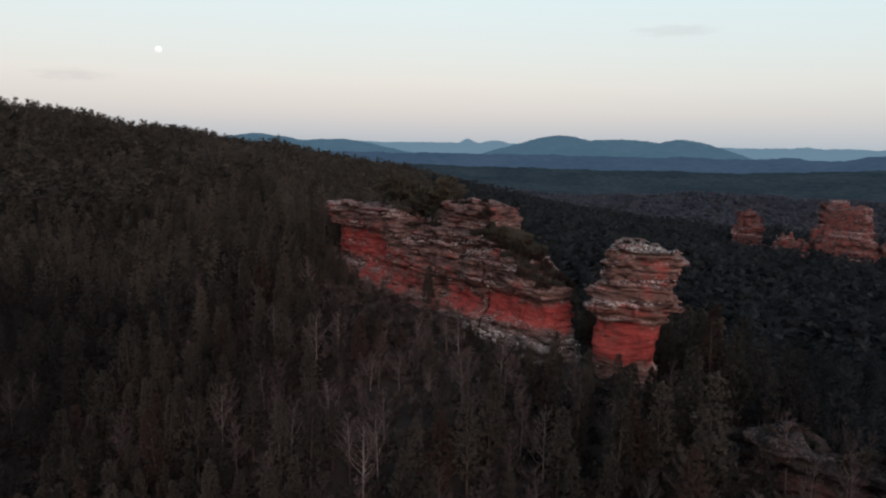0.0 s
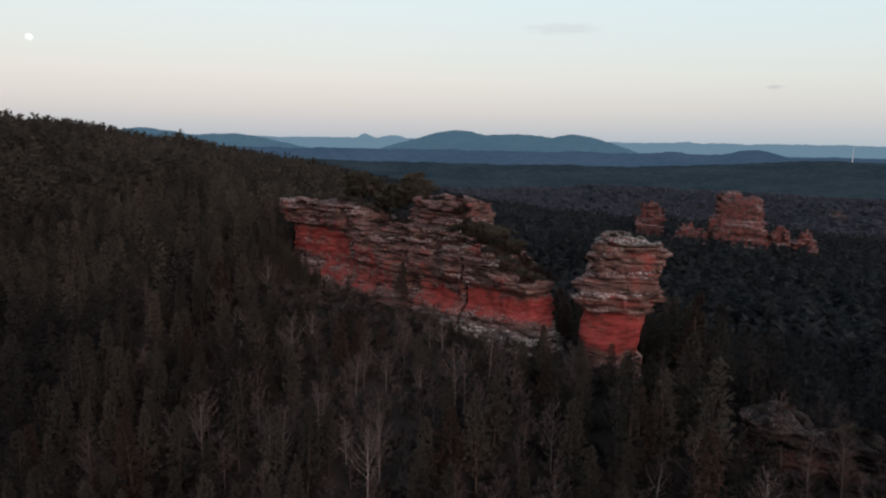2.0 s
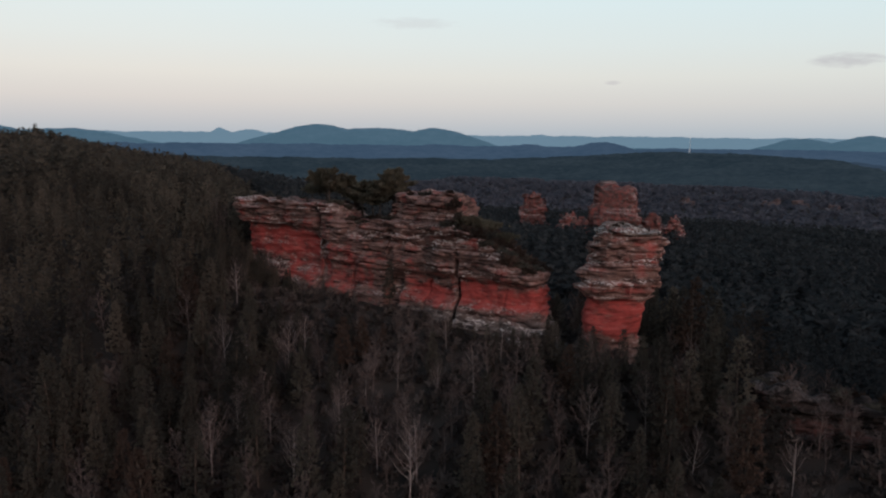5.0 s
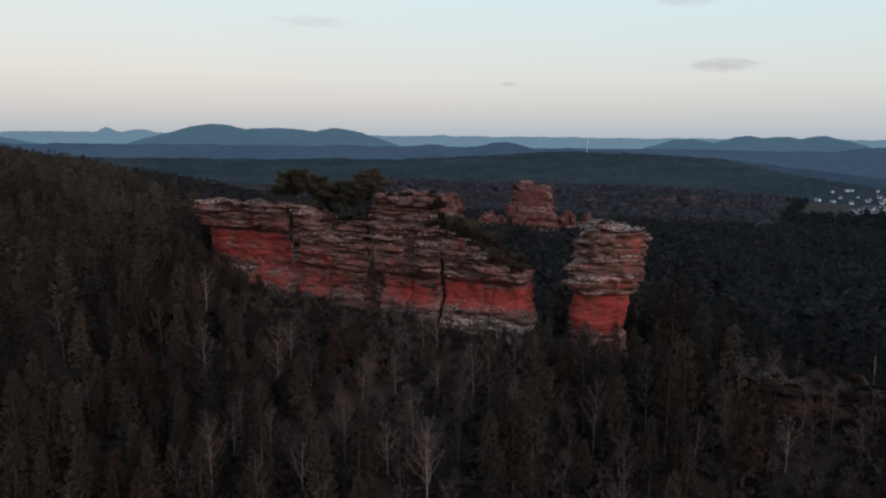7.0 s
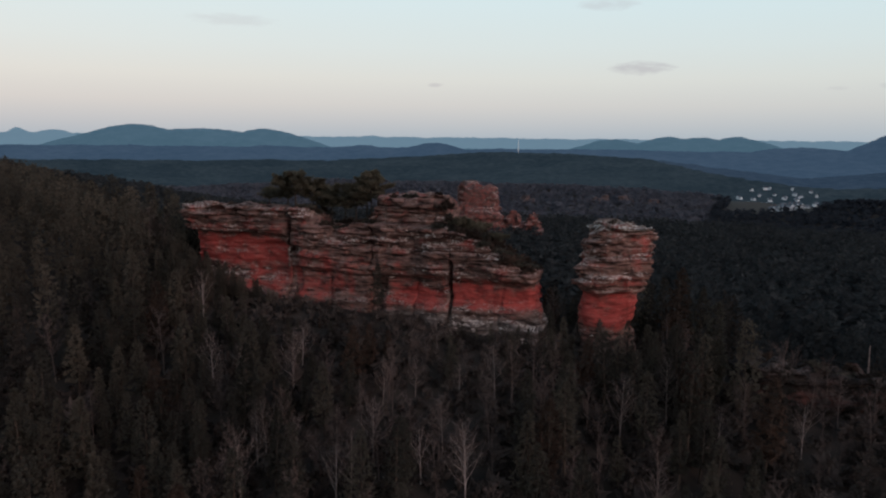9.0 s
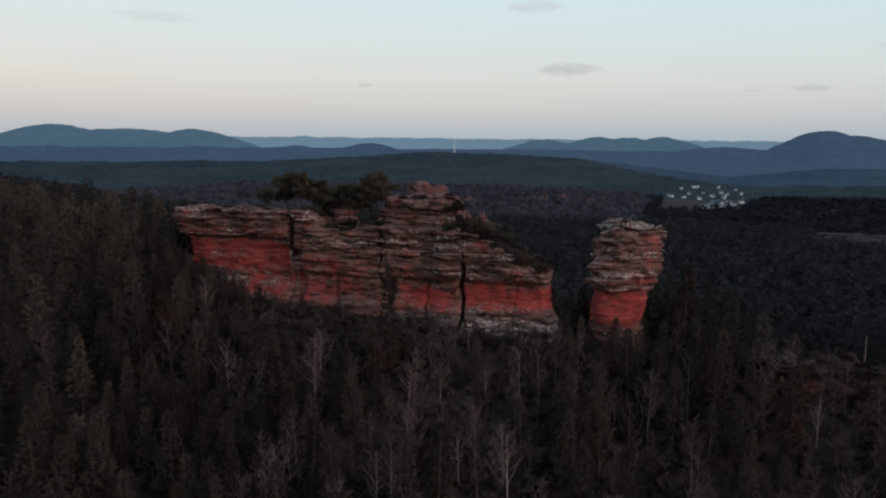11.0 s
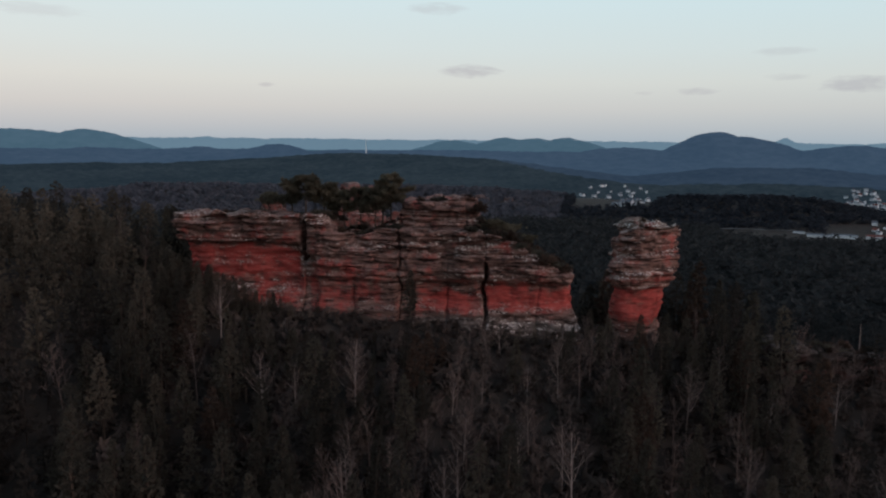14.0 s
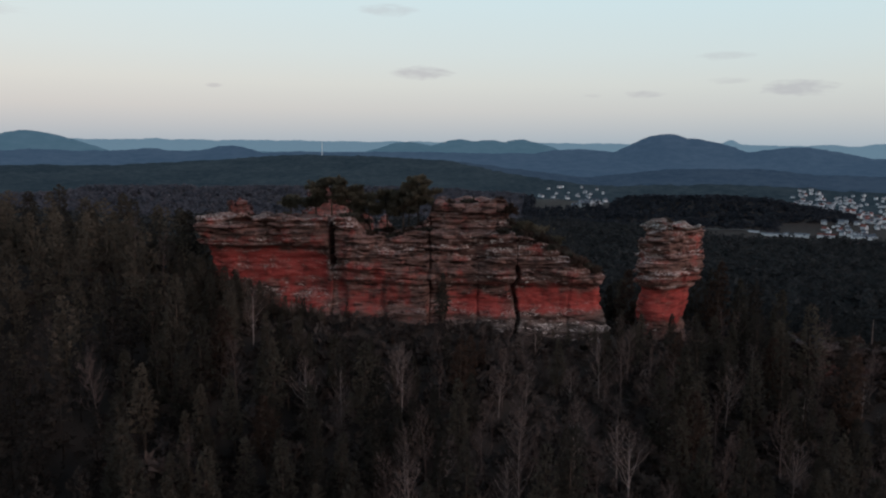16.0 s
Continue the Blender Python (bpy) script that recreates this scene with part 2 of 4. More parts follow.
RED, DARK, PALE = (0.34, 0.058, 0.050), (0.100, 0.055, 0.047), (0.56, 0.46, 0.425)
ALONG, FOOT = (-0.611, 0.792, 0), (24, 136, 0)
mat_wall = rock_material("sandstone_wall", [(-9, 21, 13.6, 18.4, 0.95), (21.5, 36, 13.0, 17.4, 0.95), (3, 20, 18, 20.5, 0.35), (21, 36, 18, 20, 0.3), (44, 60, 14, 23.5, 0.42), (50, 58, 13, 17.5, 0.6), (62, 99, 19.5, 26.0, 1.0),
                         (61, 74, 13.5, 20, 0.75), (61, 92, 27, 29, 0.25), (22, 40, 33, 36, 0.2)], RED, DARK, PALE, 1.1, ALONG, FOOT, [(-9, 37, 5, 12.2, 0.8), (37, 62, 4, 10, 0.45)])
mat_tower = rock_material("sandstone_tower", [(-99, 99, 11.2, 18.4, 0.95), (0, 99, 25.5, 30, 0.28), (-99, 99, 20, 22, 0.2)], RED, (0.112, 0.060, 0.050), PALE, 1.3, (0.93, -0.37, 0), (35.1, 128.6, 0), [(-99, 99, -9, 8, 0.6)])
mat_cap = rock_material("lichened_cap", [(-99, 99, -99, -90, 0.1)], RED, (0.090, 0.060, 0.050), (0.56, 0.51, 0.48), 1.2)
mat_outcrop = rock_material("sandstone_outcrop", [(-99, 99, -2, 2.6, 0.35)], (0.11, 0.045, 0.038), (0.022, 0.016, 0.0145), (0.26, 0.21, 0.195), 0.35)
mat_far_rock = rock_material("sandstone_far", [(-999, 999, -60, 9, 0.45)], (0.22, 0.062, 0.053), (0.055, 0.036, 0.033), (0.44, 0.34, 0.32), 1.8)
mat_pine = leafy("pine_needles", (0.035, 0.031, 0.027), (0.079, 0.067, 0.055), (0.140, 0.112, 0.089), 0.5, sheer=0.5)
# lighter copy of the pine needles: the crowns' lit look put into colour
mat_rock_pine_lit = leafy("rock_pine_needles_lit", (0.058, 0.050, 0.038), (0.115, 0.096, 0.070), (0.185, 0.148, 0.105), 0.5, sheer=0.5)
# lighter foliage copy: haze and light on the upper slope put into colour
mat_upper_lit = leafy("upper_forest_lit", (0.046, 0.038, 0.032), (0.096, 0.078, 0.062), (0.160, 0.124, 0.096), 0.3, random_by="tree", sheer=0.5)
# another foliage copy, its brightness offset for how the hill's crowns catch light
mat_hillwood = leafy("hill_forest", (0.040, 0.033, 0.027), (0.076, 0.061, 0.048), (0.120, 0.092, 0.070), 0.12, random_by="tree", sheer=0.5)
mat_bark = plain("pine_bark", (0.030, 0.023, 0.020), (0.080, 0.056, 0.045), 2.0)
mat_birch = plain("pale_bark", (0.12, 0.092, 0.085), (0.31, 0.243, 0.225), 1.5)
mat_twig = plain("brown_twigs", (0.060, 0.043, 0.040), (0.130, 0.092, 0.084), 1.0)
mat_rust = leafy("rusty_leaves", (0.034, 0.023, 0.019), (0.068, 0.044, 0.035), (0.108, 0.066, 0.051), sheer=0.5)
# the darker foliage copy, for the lower slope
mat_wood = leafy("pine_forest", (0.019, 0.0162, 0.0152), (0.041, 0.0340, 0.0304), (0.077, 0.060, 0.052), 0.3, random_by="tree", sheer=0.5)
mat_valley_wood = leafy("valley_forest", (0.022, 0.0233, 0.0255), (0.037, 0.0387, 0.0412), (0.060, 0.060, 0.061), 0.2, random_by="tree", sheer=0.5)
# the blue-grey of distance haze is put into these two foliage colours
mat_slope_hazed = leafy("far_slope_forest_hazed", (0.024, 0.027, 0.036), (0.033, 0.037, 0.047), (0.044, 0.047, 0.057), 0.03, random_by="tree", sheer=0.5)
mat_hillside_hazed = leafy("hillside_forest_hazed", (0.066, 0.070, 0.089), (0.100, 0.098, 0.118), (0.140, 0.128, 0.146), 0.03, random_by="tree", sheer=0.5)
mat_brush = leafy("undergrowth", (0.034, 0.027, 0.025), (0.078, 0.060, 0.055), (0.145, 0.110, 0.098), random_by="tree", sheer=0.4)
mat_floor = plain("forest_floor", (0.013, 0.0105, 0.0095), (0.044, 0.033, 0.028), 0.15)
mat_white = plain("white_plaster", (0.42, 0.44, 0.47), (0.70, 0.72, 0.75), 0.4)
mat_tile = plain("red_roof_tiles", (0.12, 0.045, 0.04), (0.26, 0.09, 0.075), 0.3)
mat_slate = plain("grey_roof_slate", (0.07, 0.08, 0.10), (0.16, 0.18, 0.21), 0.3)
mat_road = plain("pale_road", (0.09, 0.09, 0.09), (0.17, 0.17, 0.165), 0.2)
mat_steel = plain("painted_steel", (0.6, 0.6, 0.6), (0.8, 0.8, 0.8), 0.5, 0.5)
# haze is painted: each farther ring glows a paler blue
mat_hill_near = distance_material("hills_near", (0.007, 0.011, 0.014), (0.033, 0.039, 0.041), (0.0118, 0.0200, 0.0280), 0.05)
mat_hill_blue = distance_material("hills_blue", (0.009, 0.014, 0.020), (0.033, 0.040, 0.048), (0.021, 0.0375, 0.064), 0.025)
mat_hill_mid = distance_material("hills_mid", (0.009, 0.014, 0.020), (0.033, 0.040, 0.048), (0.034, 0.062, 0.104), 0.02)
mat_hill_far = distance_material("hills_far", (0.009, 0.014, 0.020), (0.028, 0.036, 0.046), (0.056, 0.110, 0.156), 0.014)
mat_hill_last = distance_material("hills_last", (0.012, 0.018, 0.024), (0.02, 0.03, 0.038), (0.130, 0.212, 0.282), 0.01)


mat_far_cliff = rock_material("sandstone_hillside", [(-9999, 9999, -99, 99, 0.5)], (0.125, 0.070, 0.064), (0.05, 0.044, 0.046), (0.19, 0.15, 0.145), 0.6)
mat_moon, _n, _l, _b = material("moonlight", 1.0)
_b.inputs["Base Color"].default_value = (0.3, 0.3, 0.3, 1)
_v, _g = position(_n, _l)
_r = ramp(_n, [(0.35, (0.80, 0.80, 0.76)), (0.6, (1.0, 0.99, 0.94))])
_l.new(noise_tex(_n, _l, 0.03, 3, _v), _r.inputs[0])
_l.new(_r.outputs[0], _b.inputs["Emission Color"])
_b.inputs["Emission Strength"].default_value = 1.0


# ---- small tools ----
def mesh_object(name, verts, faces, mat, parent=None, smooth=False):
    me = bpy.data.meshes.new(name)
    verts = np.asarray(verts, dtype=np.float32)
    faces = np.asarray(faces, dtype=np.int32)
    k = faces.shape[1]
    me.vertices.add(len(verts))
    me.vertices.foreach_set("co", verts.ravel())
    me.loops.add(faces.size)
    me.loops.foreach_set("vertex_index", faces.ravel())
    me.polygons.add(len(faces))
    me.polygons.foreach_set("loop_start", np.arange(0, faces.size, k, dtype=np.int32))
    if smooth:
        me.polygons.foreach_set("use_smooth", np.ones(len(faces), dtype=bool))
    me.update(calc_edges=True)
    me.validate()
    me.materials.append(mat)
    ob = new(name, me)
    if parent is not None:
        ob.parent = parent
    return ob


def part(name, bm, mat, parent, label=""):
    me = bpy.data.meshes.new(name)
    bm.to_mesh(me)
    bm.free()
    me.materials.append(mat)
    ob = new(name, me)
    ob.parent = parent
    if label:
        ob["label"] = label
    return ob


def hash3(i, j, k):
    n = (i * 374761393 + j * 668265263 + k * 2147483647 + 1274126177) & 0xFFFFFFFF
    n = ((n ^ (n >> 13)) * 1274126177) & 0xFFFFFFFF
    n = ((n ^ (n >> 16)) * 2246822519) & 0xFFFFFFFF
    return ((n ^ (n >> 15)) & 0xFFFF) / 65535.0


TABLE = np.random.default_rng(11).random(4096).astype(np.float32)


def vnoise(x, y, z=0.0):
    """Smooth value noise from 0 to 1 on arrays."""
    x, y, z = np.broadcast_arrays(np.asarray(x, np.float32), np.asarray(y, np.float32), np.asarray(z, np.float32))
    i, j, k = (np.floor(a).astype(np.int32) for a in (x, y, z))
    fx, fy, fz = x - i, y - j, z - k
    fx, fy, fz = (f * f * (3 - 2 * f) for f in (fx, fy, fz))
    ia, ja, ka = ([(n + d) * np.int32(p) for d in (0, 1)] for n, p in ((i, 73856), (j, 19349669), (k, 83492791)))
    r = 0
    for a in (0, 1):
        wa = fx if a else 1 - fx
        for b in (0, 1):
            wb = wa * (fy if b else 1 - fy)
            h = ia[a] ^ ja[b]
            for c in (0, 1):
                n = h ^ ka[c]
                r = r + wb * (fz if c else 1 - fz) * TABLE[(n ^ (n >> 9)) & 4095]
    return r


def smooth01(a, b, x):
    t = np.clip((x - a) / (b - a), 0, 1)
    return t * t * (3 - 2 * t)


# ---- the lie of the land ----
def ridge(x, y, crest, slope, width):
    best = np.full(np.shape(x), -1e9)
    for (x0, y0, z0), (x1, y1, z1) in zip(crest, crest[1:]):
        dx, dy = x1 - x0, y1 - y0
        s = np.clip(((x - x0) * dx + (y - y0) * dy) / (dx * dx + dy * dy), 0, 1)
        d = np.hypot(x - x0 - s * dx, y - y0 - s * dy)
        best = np.maximum(best, z0 + s * (z1 - z0) - slope * d * d / (d + width))
    return best


SPUR = [(110, 60, -14), (60, 98, -1), (36, 128, 6), (12, 150, 9), (-8, 170, 11), (-30, 206, 16), (-45, 235, 20), (-60, 260, 22), (-110, 400, 29), (-174, 764, 27), (-60, 850, 11), (5, 950, -8)]
LEFT_HILL = [(-174, 764, 26), (-250, 640, 44), (-340, 560, 61), (-480, 480, 75), (-800, 380, 85)]
PLATEAU = [(-900, 2600, 5), (-410, 2490, -10), (150, 2460, -26), (935, 2255, -26), (1490, 2040, 4), (1612, 1875, 5), (1630, 1650, 0), (1586, 1400, -22), (1476, 1134, -64)]
ROCK_RIDGE = [(130, 430, -24), (200, 455, -34), (250, 490, -40), (330, 560, -52)]
TOWN_HILL = [(1070, 640, -56), (1127, 590, -46), (1165, 500, -43), (1193, 432, -46), (1212, 380, -64)]
SHOULDER = [(560, 1390, -44), (712, 1295, -48), (874, 1168, -50), (984, 1058, -52), (1081, 938, -62), (1120, 880, -76)]
EAST_HILL = [(1830, 1120, -78), (1982, 1011, -40), (2038, 873, -20), (2095, 702, -17), (2134, 546, -29), (2184, 68, -32)]


def far_hill(x, y, az, r, z, wide, deep):
    dx, dy = x + 50, y - 30
    a, d = np.degrees(np.arctan2(dx, dy)), np.hypot(dx, dy)
    return (z + 60) * np.exp(-0.95 * np.abs((a - az) / wide) ** 1.8 - ((d - r) / deep) ** 2)


# azimuth, distance, height, width in degrees, depth
FAR_HILLS = [(10, 4150, 109, 6.0, 380), (19.3, 4000, 95, 5.0, 320), (14.5, 4150, 94, 9, 300), (32.5, 3350, 33, 4.2, 250), (26.5, 3400, 15, 6.0, 250), (2.6, 4720, 88, 1.7, 130), (4.8, 4700, 82, 3.2, 150),
             (-8, 4250, 72, 7, 260), (-14, 4250, 94, 7, 280), (-21, 4250, 121, 6.5, 300), (-29, 4250, 193, 4, 300), (-40, 4250, 150, 9, 300), (27.5, 4720, 69, 3.0, 150), (35.5, 4720, 66, 5.0, 150), (46.8, 4250, 62, 4.0, 260), (51, 4250, 77, 4.6, 260),
             (53.2, 4260, 78, 4.5, 260), (55.6, 4250, 77, 4.4, 260), (66.7, 3550, 107, 4.3, 260), (68.6, 3550, 84, 5.4, 250), (76, 3500, 52, 6.5, 250), (60, 3550, 34, 6, 250),
             (71.6, 4740, 90, 1.7, 100), (82, 4700, 76, 6, 150), (95, 4300, 80, 9, 250)]


def land(x, y):
    x, y = np.asarray(x, float), np.asarray(y, float)
    e = 0.85 * x + 0.3 * y
    low = -36 - 38 * smooth01(60, 900, e) + 24 * smooth01(900, 2000, y - 0.8 * x)
    tops = [low, ridge(x, y, SPUR, 0.6, 14), ridge(x, y, LEFT_HILL, 0.22, 60), ridge(x, y, PLATEAU, 0.14, 200), ridge(x, y, ROCK_RIDGE, 0.35, 40),
            ridge(x, y, TOWN_HILL, 0.2, 40), ridge(x, y, SHOULDER, 0.09, 100), ridge(x, y, EAST_HILL, 0.16, 120)]
    h = sum(np.exp(np.clip((t + 120) / 6.0, -50, 80)) for t in tops)
    h = 6.0 * np.log(h) - 120
    f = np.zeros_like(x)
    d = np.hypot(x + 50, y - 30)
    f = np.maximum(f, 121 * np.exp(-((d - 4680) / 220) ** 2) + 0 * x)
    f = np.maximum(f, 66 * np.exp(-((d - 3500) / 300) ** 2))
    for row in FAR_HILLS:
        f = np.maximum(f, far_hill(x, y, *row))
    h = h * (1 - smooth01(2700, 3200, d)) - 60 * smooth01(2700, 3200, d) + f
    h = h + (vnoise(x / 38, y / 38) - 0.5) * 5 * smooth01(60, 300, d) + (vnoise(x / 240, y / 240, 3.3) - 0.5) * 8 * smooth01(600, 2000, d)
    h = h + (vnoise(x / 14, y / 14, 5.1) - 0.5) * 6 * smooth01(1450, 1700, d)
    return h + (vnoise(x / 110, y / 110, 7.7) - 0.5) * 9 * smooth01(2900, 3400, d)


def land_ring(name, r0, r1, growth, step, mat, blue=None):
    az = np.concatenate([np.arange(-50, 100, step), np.arange(100, 310, 5.0)])
    rr = [0.02, 5.0] if r0 < 1 else [r0]
    while rr[-1] < r1:
        rr.append(min(r1, rr[-1] * growth))
    a, r = np.meshgrid(np.radians(az), np.array(rr))
    x, y = -50 + r * np.sin(a), 30 + r * np.cos(a)
    v = np.stack([x, y, land(x, y)], -1).reshape(-1, 3)
    n, m = a.shape
    i, j = np.meshgrid(np.arange(n - 1), np.arange(m), indexing="ij")
    k = (j + 1) % m
    f = np.stack([i * m + j, i * m + k, (i + 1) * m + k, (i + 1) * m + j], -1).reshape(-1, 4)[:, ::-1]
    ob = mesh_object(name, v, f, mat, smooth=True)
    # faces beyond the plateau's end take the bluer haze glow
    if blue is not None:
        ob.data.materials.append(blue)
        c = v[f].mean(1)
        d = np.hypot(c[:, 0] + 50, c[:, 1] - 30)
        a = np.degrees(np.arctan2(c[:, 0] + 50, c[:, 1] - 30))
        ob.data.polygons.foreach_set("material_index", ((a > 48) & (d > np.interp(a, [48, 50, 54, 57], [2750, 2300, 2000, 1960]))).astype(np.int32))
    return ob


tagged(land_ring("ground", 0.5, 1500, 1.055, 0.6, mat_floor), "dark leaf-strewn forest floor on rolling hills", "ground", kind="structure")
tagged(land_ring("ground_2", 1500, 2750, 1.009, 0.25, mat_hill_near, mat_hill_blue), "dark wooded plateau with painted haze beyond the rocks", "ground", kind="structure")
tagged(land_ring("backdrop_1", 2750, 3720, 1.012, 0.25, mat_hill_mid), "blue-grey wooded hills with painted evening haze", "hills", kind="structure")
tagged(land_ring("backdrop_2", 3720, 4480, 1.010, 0.25, mat_hill_far), "blue distant hills with painted evening haze", "hills", kind="structure")
tagged(land_ring("backdrop_3", 4480, 4890, 1.008, 0.25, mat_hill_last), "pale blue farthest hills with painted evening haze", "hills", kind="structure")


# ---- rock: a solid given by a field, meshed with surface nets ----
def surface_net(field, lo, step):
    """Quads round the zero level of a field given on a grid; inside is positive."""
    s = field > 0
    nx, ny, nz = field.shape
    acc = np.zeros((nx - 1, ny - 1, nz - 1, 3))
    cnt = np.zeros((nx - 1, ny - 1, nz - 1))
    grid = np.stack(np.meshgrid(np.arange(nx), np.arange(ny), np.arange(nz), indexing="ij"), -1).astype(float)
    quads_at = []
    for ax in range(3):
        a = [slice(None)] * 3
        b = [slice(None)] * 3
        a[ax], b[ax] = slice(0, -1), slice(1, None)
        fa, fb = field[tuple(a)], field[tuple(b)]
        cross = s[tuple(a)] != s[tuple(b)]
        t = np.where(cross, fa / np.where(cross, fa - fb, 1), 0)
        p = grid[tuple(a)].copy()
        p[..., ax] += t
        o1, o2 = [d for d in range(3) if d != ax]
        n1, n2 = field.shape[o1], field.shape[o2]
        for d1 in (0, 1):
            for d2 in (0, 1):
                src, dst = [slice(None)] * 3, [slice(None)] * 3
                src[o1], src[o2] = slice(d1, n1 - 1 + d1), slice(d2, n2 - 1 + d2)
                c = cross[tuple(src)]
                acc += np.where(c[..., None], p[tuple(src)], 0)
                cnt += c
        quads_at.append((ax, cross, s[tuple(a)]))
    cell = cnt > 0
    index = np.full(cell.shape, -1, dtype=np.int64)
    index[cell] = np.arange(cell.sum())
    verts = acc[cell] / cnt[cell][:, None] * np.asarray(step) + np.asarray(lo)
    faces = []
    for ax, cross, inside in quads_at:
        o1, o2 = [d for d in range(3) if d != ax]
        pos = np.argwhere(cross)
        keep = (pos[:, o1] > 0) & (pos[:, o2] > 0) & (pos[:, o1] < field.shape[o1] - 1) & (pos[:, o2] < field.shape[o2] - 1)
        pos = pos[keep]
        flip = inside[tuple(pos.T)]
        corner = []
        for d1, d2 in ((0, 0), (1, 0), (1, 1), (0, 1)):
            q = pos.copy()
            q[:, o1] -= d1
            q[:, o2] -= d2
            corner.append(index[tuple(q.T)])
        q = np.stack(corner, -1)
        if ax == 1:
            flip = ~flip
        q[flip] = q[flip][:, ::-1]
        faces.append(q)
    return verts, np.concatenate(faces)


def strata(u, v, z, thick, length, seed):
    """How far each bed and each block of it stands out, from 0 to 1."""
    zw = z + (vnoise(u / 17, v / 17, seed) - 0.5) * 1.0
    lay = zw / thick + (vnoise(zw / (2.2 * thick), seed + 0.5, 1.1) - 0.5) * 2.0
    i = np.floor(lay).astype(np.int64)
    f = lay - i
    per = hash3(i, i * 0 + int(seed * 7) + 3, i * 0 + 5)
    w = (u + 0.6 * v) / length * (0.5 + 1.1 * per) + per * 31
    w = w + (vnoise(u / 2.0, z / 1.5, seed + 9) - 0.5) * 0.5
    blk = hash3(i, np.floor(w).astype(np.int64), i * 0 + 11)
    edge = smooth01(0.0, 0.22, f) * (0.75 + 0.25 * smooth01(1.0, 0.8, f))
    joint = smooth01(0.0, 0.1, w - np.floor(w))
    return (0.45 * per + 0.55 * blk) * (0.1 + 0.9 * edge) * (0.45 + 0.55 * joint) * (0.5 + 1.0 * vnoise(u / 5, v / 5, z / 3.0 + 40 + seed))


def rubble(u, v, z, seed, size=1.0):
    """Broken blocks and lumps, longer than they are high, from 0 to 1, with upright joints."""
    u, v, z = u / size, v / size, z / size
    zt = z + 0.5 * (vnoise(u / 3.0, v / 3.0, z / 2.0 + seed) - 0.5)
    a = smooth01(0.34, 0.66, vnoise(u / 5.0 + seed, v / 5.0, zt / 1.35 + seed))
    b = smooth01(0.32, 0.68, vnoise(u / 1.9 + 7, v / 1.9 + seed, zt / 0.72 + 2 * seed))
    c = vnoise(u / 0.8, v / 0.8 + seed, zt / 0.40)
    crease = np.exp(-((vnoise(u / 4.5 + 3, v / 4.5, z / 11 + seed) - 0.5) / 0.03) ** 2)
    return (0.46 * a + 0.34 * b + 0.20 * c) * (1 - 0.45 * crease)


def rock(name, field, lo, hi, step, turn, mat, parent=None):
    """field(u, v, z) in the rock's own directions; turn: its pose in the world."""
    n = [int(math.ceil((b - a) / s / 4)) * 4 + 1 for a, b, s in zip(lo, hi, step)]
    ax = [(a + s * np.arange(k)).astype(np.float32) for a, s, k in zip(lo, step, n)]
    rough = field(*np.meshgrid(*[a[::4] for a in ax], indexing="ij"))
    f = np.repeat(np.repeat(np.repeat(rough, 4, 0), 4, 1), 4, 2)[:n[0], :n[1], :n[2]].astype(np.float32)
    close = np.abs(f) < 2.6
    q = np.argwhere(close)
    f[close] = field(ax[0][q[:, 0]], ax[1][q[:, 1]], ax[2][q[:, 2]])
    f[0], f[-1], f[:, 0], f[:, -1], f[:, :, 0], f[:, :, -1] = -1, -1, -1, -1, -1, -1
    v, q = surface_net(f, lo, step)
    m = np.array(turn)
    v = v @ m[:3, :3].T + m[:3, 3]
    return mesh_object(name, v, q, mat, parent)


# the long wall: u runs along it from its low end, v towards its weathered face
WALL = Matrix(((-0.611, -0.792, 0, 24), (0.792, -0.611, 0, 136), (0, 0, 1, 0), (0, 0, 0, 1)))


def near(a, b, w):
    return np.exp(-((a - b) / w) ** 2)


